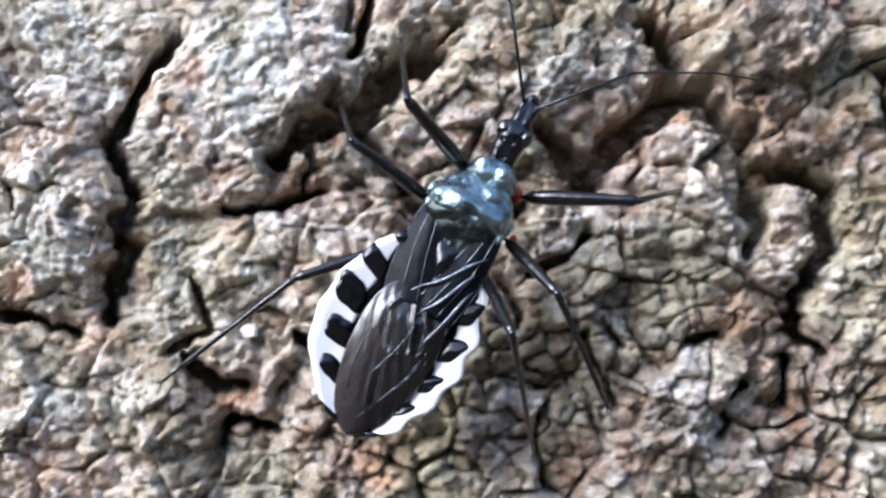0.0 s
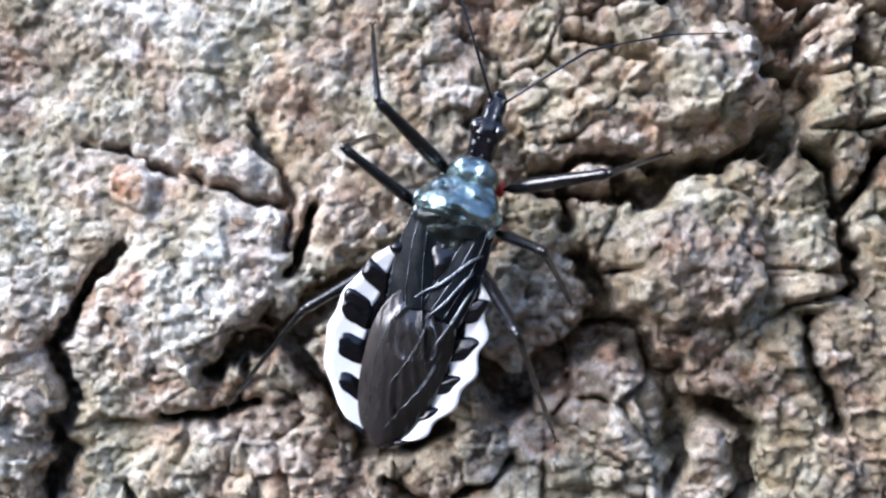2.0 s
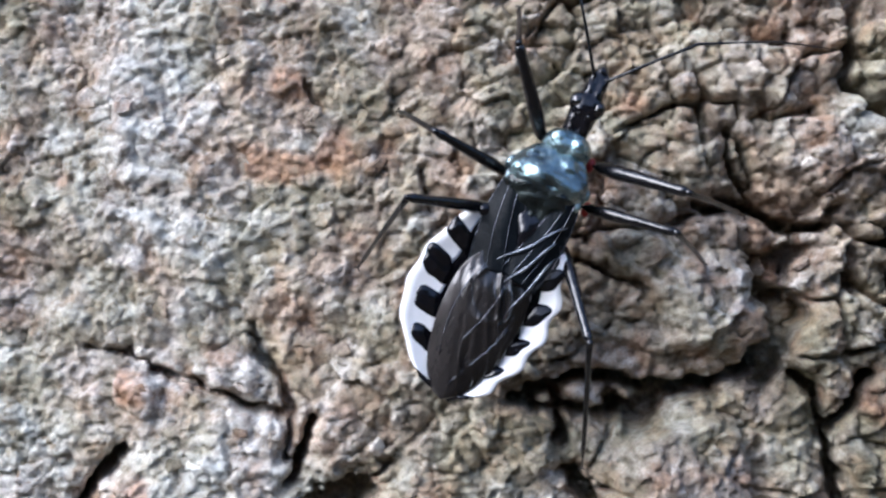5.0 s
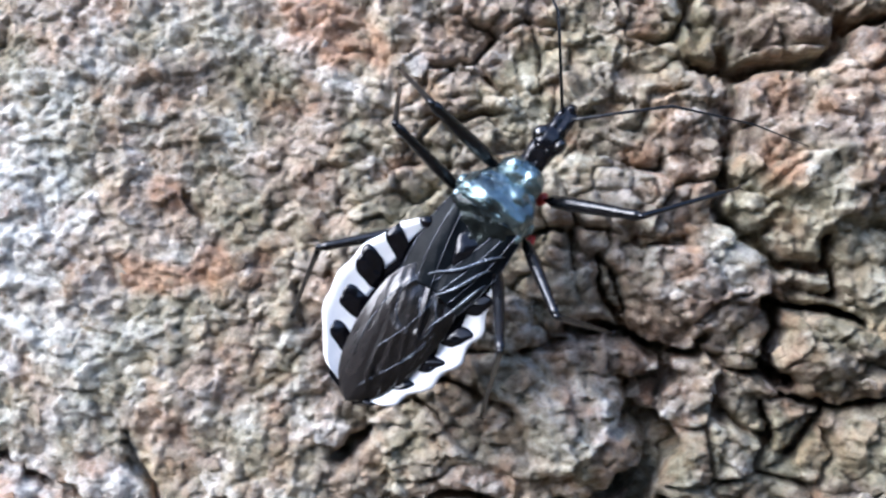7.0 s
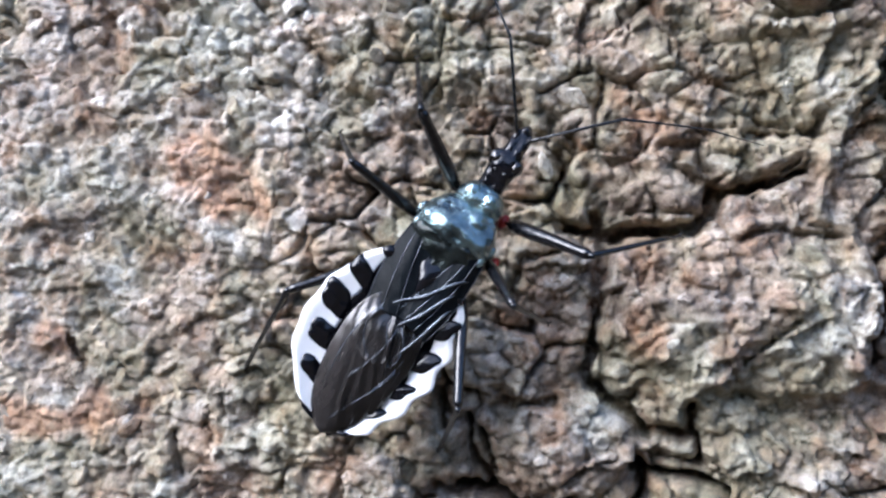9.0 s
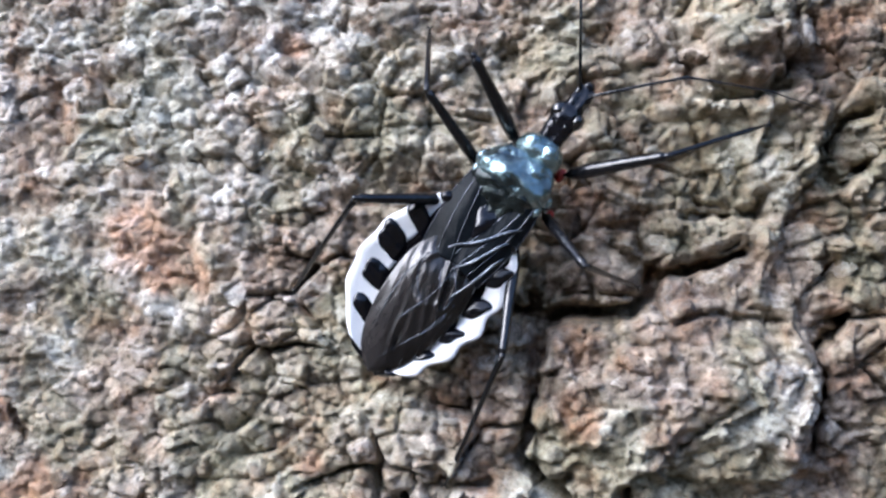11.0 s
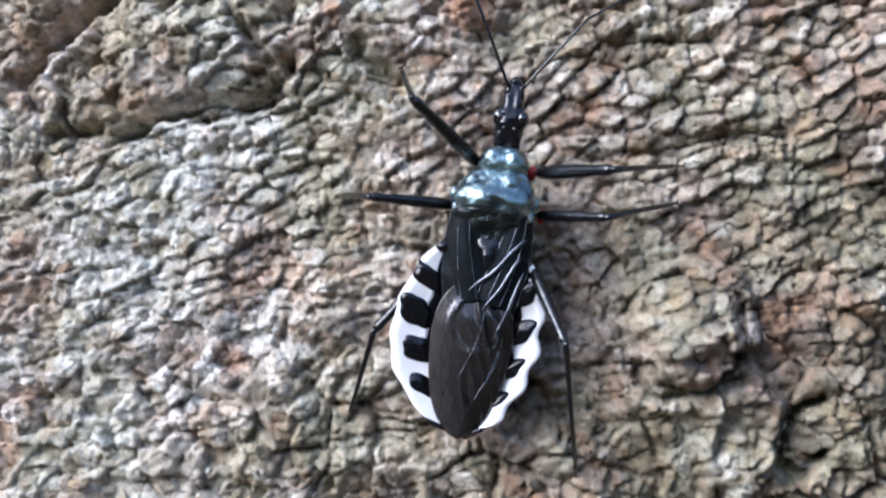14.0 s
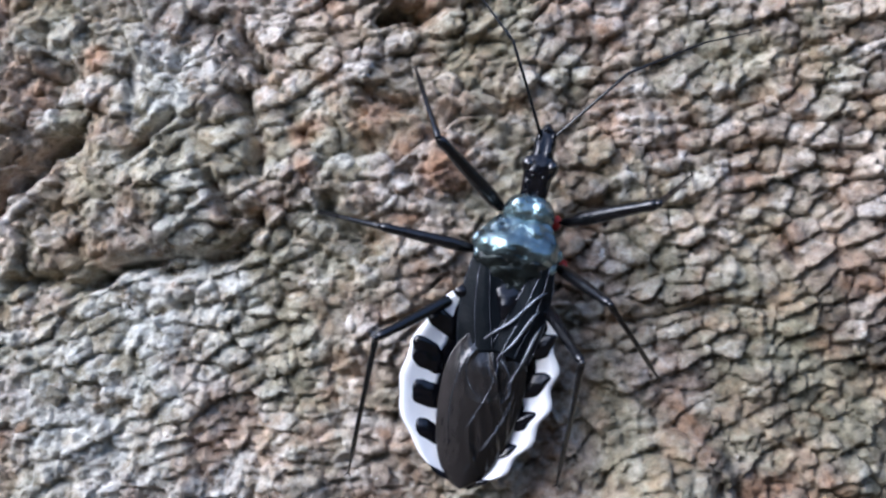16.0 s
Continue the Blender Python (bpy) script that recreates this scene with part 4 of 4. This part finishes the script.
    def corium(s):
        def fn(u, v):
            y = -0.5 - 5.8 * u
            outer = (2.35 if s < 0 else 2.0) + 0.3 * math.sin(u * 3.1) - 0.2 * u * u
            inner = 1.0 * (1 - u) - 0.55 * u
            x = inner + (outer - inner) * v
            z = 0.55 + 0.45 * math.sin(math.pi * (0.15 + 0.75 * (1 - v))) - 0.55 * v * v
            z += 0.03 * math.cos(v * 11 + 1.5 * u) * smooth_ramp(0.05, 0.3, u) + 0.035 * crease(s * x, y, 3.0 + s)
            return (s * x, y + 0.5 * (1 - v), z + (0.08 if s > 0 else 0.0))
        return fn
    for s in (-1, 1):
        wing = part("forewing", sheet(corium(s), 54, 44, 0.08), CORIUM, bug, "black leathery forewing with raised veins")
        for v0, v1 in ((0.12, 0.05), (0.42, 0.3), (0.7, 0.62), (0.97, 0.98)):
            pts = [Vector(corium(s)(u, v0 + (v1 - v0) * u)) + Vector((0, 0, 0.03)) for u in np.linspace(0.02, 1, 16)]
            part("vein", tube(pts, [0.012] + [0.012 + 0.026 * abs(math.sin(1.3 * k + 9 * v0)) for k in range(14)] + [0.012], 8), VEIN, wing)

    def membrane(cx, half, tilt, lift, seed):
        def fn(u, v):
            y = -4.8 - 8.8 * u
            w = half * ((max(0.0, 1 - (1 - u / 0.36) ** 2) ** 0.5) if u < 0.36 else max(0.0, 1 - ((u - 0.36) / 0.64) ** 3.0) ** 0.5 * (1 - 0.12 * ((u - 0.36) / 0.64) ** 2))
            e = 2 * v - 1
            x = cx + tilt * u + w * e
            z = lift + 0.42 * (1 - e * e) * smooth_ramp(0.0, 0.3, u) - 0.75 * u * u
            fold = 0.2 + 0.8 * smooth_ramp(0.4, 0.75, v + 0.2 * u)
            z += 0.07 * noise.noise(Vector((x * 1.3 + 0.4 * y, y * 0.35, seed))) + 0.07 * math.exp(-((math.hypot((u - 0.27) / 0.2, (v - 0.55) / 0.36) - 0.9) / 0.14) ** 2) + 0.2 * fold * crease(x * 1.1, y * 0.8, seed) * min(1.0, 6 * u) * min(1.0, 4 * (1 - u)) * (1 - e ** 6)
            return (x, y, z)
        return fn
    low = membrane(0.25, 1.75, -0.1, 0.42, 11.0)
    top = membrane(-0.62, 2.05, 0.35, 0.62, 5.0)
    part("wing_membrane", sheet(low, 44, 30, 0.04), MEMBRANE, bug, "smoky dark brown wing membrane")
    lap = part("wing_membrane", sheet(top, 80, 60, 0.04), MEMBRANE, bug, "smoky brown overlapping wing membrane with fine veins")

    def on_lap(u, v):
        return Vector(top(u, v)) + Vector((0, 0, 0.012))
    # long veins and two closed cells
    for u0, v0, u1, v1, bow in ((0.1, 0.72, 0.62, 0.42, 0.06), (0.3, 0.97, 0.9, 0.5, 0.08), (0.06, 0.3, 0.75, 0.2, -0.08), (0.42, 0.95, 0.7, 0.72, 0.03)):
        pts = [on_lap(u0 + (u1 - u0) * k / 17, v0 + (v1 - v0) * k / 17 + bow * math.sin(math.pi * k / 17)) for k in range(18)]
        part("vein", tube(pts, [0.012] + [0.03] * 16 + [0.01], 6), VEIN, lap)
    for cu, cv, ru, rv in ((0.27, 0.58, 0.17, 0.3), (0.24, 0.72, 0.09, 0.14)):
        pts = [on_lap(cu + ru * math.cos(a), cv + rv * math.sin(a) + 0.1 * math.cos(a)) for a in np.linspace(0.3, 5.9, 30)]
        part("vein", tube(pts, [0.01] + [0.034] * 28 + [0.01], 6), VEIN, lap)
    # ridges that cross from one shoulder over the folded wings, tinted as fold highlights
    for x0, y0, dx, dy in ((1.9, -2.2, 3.0, 3.6), (1.75, -3.2, 1.9, 3.6), (2.0, -4.0, 1.2, 4.2)):
        cross = [Vector((x0 - dx * k / 13, y0 - dy * k / 13 + 0.12 * math.sin(k * 0.7), 1.06 - 0.006 * (k - 6) ** 2 + 0.04 * math.sin(k * 1.3))) for k in range(14)]
        part("vein", tube(cross, [0.03, 0.06, 0.09, 0.1, 0.1, 0.09, 0.1, 0.1, 0.09, 0.08, 0.07, 0.06, 0.04, 0.02], 8), VEIN, bug)
    return bug


HIPS = {"front_left": (-1.2, 1.5), "middle_left": (-2.0, -0.8), "hind_left": (-1.9, -2.8),
        "front_right": (1.7, 1.6), "middle_right": (2.1, -0.7), "hind_right": (1.9, -2.8)}
HIP_Z = -1.2
THIGH = {"front": 6.3, "middle": 5.8, "hind": 6.9}
SHANK = {"front": 6.9, "middle": 6.6, "hind": 9.6}


def build_leg(bug, which):
    """Thigh and shank, each along its own x; both are placed in the insect's space."""
    kind = which.split("_")[0]
    hx, hy = HIPS[which]
    part("coxa", blob((hx * (1.2 if which == "middle_right" else 0.97 if hx > 0 else 0.7), hy, HIP_Z - 0.2), (0.28, 0.46, 0.4), hx), RED, bug, "bright red hip joint")
    n = THIGH[kind]
    fat = 0.4 if kind == "front" else 0.34
    st = [0.0, 0.04, 0.12, 0.3, 0.5, 0.7, 0.86, 0.94, 0.985, 1.0]
    rad = [0.12, 0.2, 0.9, 1.05, 0.95, 0.85, 0.72, 0.8, 0.62, 0.2]
    thigh = part("thigh", tube([(n * q, 0, 0.12 * math.sin(math.pi * q)) for q in st], [max(0.1, fat * r) for r in rad], 12), LEG, bug, "glossy black thigh")
    part("knee", blob((n, 0, 0), (0.26, 0.2, 0.2)), LEG, thigh)
    k = SHANK[kind]
    sq = [0.0, 0.03, 0.08, 0.2, 0.5, 0.8, 0.86]
    shank = part("shank", tube([(k * q, 0, 0.25 * math.sin(math.pi * min(q, 1.0)) - 0.0) for q in sq], [0.14, 0.2, 0.18, 0.16, 0.14, 0.15, 0.12], 10), LEG, bug, "thin black shank")
    zt = 0.25 * math.sin(math.pi * 0.86)
    foot = tube([(k * 0.85, 0, zt), (k * 0.9, 0, zt * 0.6), (k * 0.905, 0, zt * 0.55), (k * 0.96, 0, 0.08), (k, 0, 0)], [0.08, 0.1, 0.07, 0.09, 0.05], 8)
    part("foot", foot, LEG, shank)
    for s in (-1, 1):
        part("claw", tube([(k * 0.985, 0, 0.02), (k + 0.14, 0.16 * s, 0.02), (k + 0.22, 0.2 * s, -0.14)], [0.05, 0.04, 0.012], 6), LEG, shank)
    return thigh, shank


def build_antenna(bug, s):
    a, b, c = radians(90 - 0), radians(90 - 18), radians(90 - 26)
    p = Vector((0, 0, 0))
    pts = [p]
    for ang, length, rise in ((a, 0.5, 0.15), (a, 2.4, 0.45), (a, 2.4, 0.1), (b, 2.2, -0.25), (b, 2.4, -0.55), (c, 1.8, -0.5), (c, 1.6, -0.4)):
        p = p + Vector((s * math.cos(ang), math.sin(ang), rise / length)) * length
        pts.append(p)
    return part("antenna", tube(pts, [0.11, 0.10, 0.085, 0.09, 0.055, 0.05, 0.04, 0.02], 8), LEG, bug, "thin jointed dark antenna")


BUG = build_bug()
LEGS = {which: build_leg(BUG, which) for which in HIPS}
ANTENNAE = {s: build_antenna(BUG, s) for s in (-1, 1)}

# ---- loose scales of bark, each a piece of its own ----
def scale_mesh(seed):
    rnd = random.Random(seed)
    bm = bmesh.new()
    n = 9
    lift = [rnd.uniform(0.62, 1.25) for _ in range(n)]
    lean = rnd.uniform(-0.2, 0.2), rnd.uniform(-0.2, 0.2)
    rings = []
    for r, z in ((0.8, -0.6), (1.0, -0.1), (0.86, 0.16), (0.45, 0.24)):
        rings.append([(r * lift[i] * math.cos(2 * math.pi * i / n), r * lift[i] * math.sin(2 * math.pi * i / n), z + rnd.uniform(-0.09, 0.09) + r * (lean[0] * math.cos(2 * math.pi * i / n) + lean[1] * math.sin(2 * math.pi * i / n))) for i in range(n)])
    ring_loft(bm, rings)
    bmesh.ops.recalc_face_normals(bm, faces=bm.faces)
    me = bpy.data.meshes.new("bark_scale")
    bm.to_mesh(me)
    bm.free()
    me.materials.append(BARK_PIECE)
    return me


SCALES = [scale_mesh(k) for k in range(10)]
rnd = random.Random(5)
for k in range(300):
    x, z = rnd.uniform(-24, 50), rnd.uniform(-12, 92)
    p, nrm = bark_point(x, z)
    size = rnd.uniform(0.35, 0.8) * (1.25 if x > 8 and z < 60 else 1.0)
    stretch = rnd.uniform(0.6, 1.0)
    ob = new("bark_scale", SCALES[k % 10])
    ob.parent = TRUNK
    turn = nrm.to_track_quat('Z', 'Y').to_matrix().to_4x4() @ Matrix.Rotation(rnd.uniform(0, 6.28), 4, 'Z') @ pose(0, 0, 0, rnd.uniform(-14, 14), rnd.uniform(-14, 14))
    ob.matrix_basis = Matrix.Translation(p) @ turn @ Matrix.Diagonal((size, size * stretch, size * rnd.uniform(0.55, 0.9), 1.0))


# ---- what moves: the insect's way, its legs and antennae ----
BUG_PATH = [
    (0, 0.00028, -0.00500, 0.00501, 31.0),
    (0.5, 0.00197, -0.00516, 0.00814, 30.8),
    (1, 0.00270, -0.00544, 0.01140, 30.6),
    (1.5, 0.00394, -0.00547, 0.01535, 24.5),
    (2, 0.00402, -0.00525, 0.01800, 19.1),
    (2.5, 0.00451, -0.00500, 0.02144, 16.1),
    (3, 0.00459, -0.00536, 0.02443, 16.2),
    (3.5, 0.00560, -0.00522, 0.02728, 15.3),
    (6, 0.01138, -0.00577, 0.03560, 34.5),
    (6.5, 0.01257, -0.00565, 0.03730, 35.9),
    (7, 0.01387, -0.00568, 0.03850, 36.0),
    (7.5, 0.01493, -0.00563, 0.04008, 33.8),
    (8, 0.01601, -0.00578, 0.04245, 30.4),
    (10.5, 0.02404, -0.00476, 0.05212, 34.2),
    (11, 0.02560, -0.00422, 0.05434, 34.4),
    (11.5, 0.02759, -0.00444, 0.05724, 32.4),
    (12, 0.02804, -0.00415, 0.06044, 25.8),
    (12.5, 0.02807, -0.00424, 0.06307, 19.0),
    (13, 0.02822, -0.00408, 0.06553, 18.1),
    (13.5, 0.02805, -0.00379, 0.06824, 16.1),
    (14, 0.02753, -0.00327, 0.07119, 10.4),
    (14.5, 0.02860, -0.00329, 0.07359, 11.7),
    (15, 0.02915, -0.00291, 0.07520, 11.8),
    (15.5, 0.02954, -0.00298, 0.07645, 12.0),
    (16, 0.03030, -0.00283, 0.07803, 14.5),
]
FRONT_LEFT = [
    (0, 163, 47, 128, -50),
    (0.5, 134, 24, 107, -54),
    (1, 148, 34, 145, -61),
    (1.5, 162, 42, -170, -74),
    (2, 155, 38, 117, -41),
    (2.5, 133, 35, 111, -61),
    (3, 148, 29, 68, -68),
    (3.5, 162, 32, 84, -71),
    (6, 163, 42, 120, -61),
    (6.5, 169, 47, 145, -62),
    (7, 176, 42, 165, -58),
    (7.5, 148, 44, 133, -56),
    (8, 141, 35, 123, -56),
    (10.5, 148, 34, 95, -62),
    (11, 156, 38, 124, -68),
    (11.5, 159, 44, 136, -65),
    (12, 132, 39, 115, -51),
    (12.5, 139, 42, 91, -67),
    (13, 145, 40, 41, -78),
    (13.5, 147, 36, 122, -39),
    (14, 146, 39, 122, -64),
    (14.5, 162, 37, 136, -68),
    (15, 167, 35, 173, -72),
    (15.5, 170, 36, -170, -73),
    (16, 147, 34, 121, -46),
]
MIDDLE_LEFT = [
    (0, 173, 29, 142, -59),
    (0.5, -178, 45, -147, -50),
    (1, 162, 12, 147, -61),
    (1.5, 154, 30, 152, -66),
    (2, 161, 30, 73, -73),
    (2.5, 179, 37, 168, -62),
    (3, 167, 36, 148, -54),
    (3.5, 155, 7, 105, -53),
    (6, 166, 29, 135, -36),
    (6.5, 161, 29, 120, -55),
    (7, 172, 31, 130, -63),
    (7.5, 174, 36, 157, -65),
    (8, -178, 39, 175, -69),
    (10.5, -168, 39, -145, -59),
    (11, 163, 29, 130, -47),
    (11.5, 178, 33, 153, -59),
    (12, -178, 42, 158, -60),
    (12.5, 176, 49, -131, -66),
    (13, 166, 11, 157, -52),
    (13.5, 175, 25, 173, -60),
    (14, -175, 34, 178, -66),
    (14.5, -163, 31, -124, -62),
    (15, 175, 24, 172, -58),
    (15.5, 171, 5, 158, -48),
    (16, 180, 6, 179, -45),
]
HIND_LEFT = [
    (0, -133, 10, -115, -11),
    (0.5, -146, 29, -124, -58),
    (1, -148, 27, -112, -64),
    (1.5, -135, 29, -106, -39),
    (2, -131, 9, -115, -35),
    (2.5, -159, 46, -107, -58),
    (3, -144, 37, -95, -48),
    (3.5, -130, 5, -101, -45),
    (6, -146, 34, -81, -67),
    (6.5, -137, 24, -81, -61),
    (7, -132, 9, -84, -50),
    (7.5, -128, 11, -93, -43),
    (8, -151, 34, -102, -54),
    (10.5, -157, 45, -98, -59),
    (11, -141, 37, -96, -44),
    (11.5, -124, 10, -108, -42),
    (12, -152, 40, -111, -44),
    (12.5, -153, 42, -100, -52),
    (13, -144, 40, -98, -48),
    (13.5, -132, 41, -98, -38),
    (14, -124, 8, -101, -33),
    (14.5, -172, 54, -103, -16),
    (15, -157, 43, -90, -31),
    (15.5, -150, 37, -90, -31),
    (16, -140, 33, -91, -31),
]
FRONT_RIGHT = [
    (0, 25, 13, 46, -52),
    (0.5, 8, 49, 19, -55),
    (1, 25, 7, 26, -58),
    (1.5, 41, 18, 62, -37),
    (2, 24, 28, 42, -50),
    (2.5, 5, 39, 12, -51),
    (3, 37, 41, 59, -27),
    (3.5, 42, 14, 58, -34),
    (6, 14, 52, 68, -39),
    (6.5, 36, 35, 58, -35),
    (7, 25, 39, 53, -29),
    (7.5, 11, 40, 46, -38),
    (8, -6, 47, 27, -50),
    (10.5, -0, 61, 31, -67),
    (11, 45, 29, 56, -24),
    (11.5, 26, 38, 48, -35),
    (12, 4, 53, 15, -58),
    (12.5, 24, 55, 47, -67),
    (13, 42, 25, 70, -54),
    (13.5, 22, 46, 48, -51),
    (14, 5, 51, 17, -49),
    (14.5, 44, 11, 52, -23),
    (15, 37, 28, 48, -44),
    (15.5, 29, 39, 48, -45),
    (16, 23, 39, 47, -59),
]
MIDDLE_RIGHT = [
    (0, -22, 49, -37, -16),
    (0.5, 10, 46, 26, -59),
    (1, -0, 31, 12, -55),
    (1.5, -21, 9, -26, -37),
    (2, -10, 63, -38, -60),
    (2.5, 8, 30, -7, -60),
    (3, -8, 32, -13, -51),
    (3.5, -24, 36, -25, -60),
    (6, -9, 47, 29, -42),
    (6.5, -17, 46, 25, -46),
    (7, -32, 41, 17, -55),
    (7.5, -25, 63, 2, -68),
    (8, -6, 47, 28, -34),
    (10.5, 1, 53, 23, -71),
    (11, -18, 51, 17, -57),
    (11.5, -31, 45, -17, -60),
    (12, -11, 61, 26, -50),
    (12.5, -9, 48, -6, -64),
    (13, -23, 40, -18, -47),
    (13.5, -15, 64, 8, -36),
    (14, 3, 51, 22, -47),
    (14.5, -17, 56, 7, -50),
    (15, -17, 63, -13, -49),
    (15.5, -28, 63, -22, -43),
    (16, -26, 58, -40, -39),
]
HIND_RIGHT = [
    (0, -38, 61, -50, -45),
    (0.5, -51, 39, -58, -48),
    (1, -53, 36, -58, -42),
    (1.5, -37, 60, -27, -61),
    (2, -43, 56, -51, -47),
    (2.5, -52, 36, -63, -37),
    (3, -56, 18, -59, -64),
    (3.5, -51, 60, -54, -60),
    (6, -57, 21, -62, -42),
    (6.5, -58, 26, -63, -53),
    (7, -52, 53, -65, -60),
    (7.5, -58, 25, -79, -59),
    (8, -63, 26, -83, -50),
    (10.5, -59, 28, -73, -42),
    (11, -60, 23, -76, -27),
    (11.5, -40, 59, -59, -57),
    (12, -50, 44, -69, -46),
    (12.5, -60, 30, -77, -36),
    (13, -32, 62, -69, -51),
    (13.5, -52, 46, -70, -49),
    (14, -59, 40, -75, -33),
    (14.5, -63, 36, -74, -43),
    (15, -64, 32, -64, -60),
    (15.5, -59, 58, -74, -50),
    (16, -48, 63, -83, -40),
]

GAP_STEPS = ((4.0, 1.5), (4.5, 2.0), (5.0, 2.5), (5.5, 3.0), (8.5, 6.5), (9.0, 7.5), (9.5, 11.0), (10.0, 11.5))
FEELERS = [(0, 42), (1.5, 41), (3, 41), (5, 43), (7, 46), (9, 44), (11, 43), (12.5, 37), (14.5, 35), (16, 36)]


def bug_pose(x, y, z, heading):
    a = radians(heading)
    m = Matrix(((math.cos(a), math.sin(a), 0), (0, 0, -1), (-math.sin(a), math.cos(a), 0))).to_4x4()
    m.translation = (x, y, z)
    return m


def way(az, el):
    return Vector((math.cos(radians(az)) * math.cos(radians(el)), math.sin(radians(az)) * math.cos(radians(el)), math.sin(radians(el))))


def along(origin, d):
    up = Vector((0, 0, 1))
    side = up.cross(d)
    side = side.normalized() if side.length > 1e-4 else Vector((0, 1, 0))
    m = Matrix((d, side, d.cross(side))).transposed().to_4x4()
    m.translation = origin * MM
    return m


def leg_rows(which, keys):
    kind = which.split("_")[0]
    hip = Vector((*HIPS[which], HIP_Z))
    known = {t: (way(a, b), way(c, d)) for t, a, b, c, d in keys}
    for t, source in GAP_STEPS:
        known[t] = known[source]
    times = sorted(known)
    thigh_rows, shank_rows = [], []
    for k in range(129):
        t = k / 8
        i = max(j for j in range(len(times)) if times[j] <= t)
        j = min(i + 1, len(times) - 1)
        f = 0.0 if i == j else (t - times[i]) / (times[j] - times[i])
        f = f * f * (3 - 2 * f)
        d1 = known[times[i]][0].lerp(known[times[j]][0], f).normalized()
        d2 = known[times[i]][1].lerp(known[times[j]][1], f).normalized()
        thigh_rows.append((t, along(hip, d1)))
        shank_rows.append((t, along(hip + d1 * THIGH[kind], d2)))
    return thigh_rows, shank_rows


def motions():
    walk(BUG, [(t, bug_pose(x, y, z, a)) for t, x, y, z, a in BUG_PATH])
    for which, keys in (("front_left", FRONT_LEFT), ("middle_left", MIDDLE_LEFT), ("hind_left", HIND_LEFT),
                        ("front_right", FRONT_RIGHT), ("middle_right", MIDDLE_RIGHT), ("hind_right", HIND_RIGHT)):
        thigh_rows, shank_rows = leg_rows(which, keys)
        walk(LEGS[which][0], thigh_rows)
        walk(LEGS[which][1], shank_rows)
    for s in (-1, 1):
        walk(ANTENNAE[s], [(t, pose(0.3 * s * MM, 5.85 * MM, 0.05 * MM, 0, 0, -s * (a - 3 * (1 - s)))) for t, a in FEELERS])


motions()
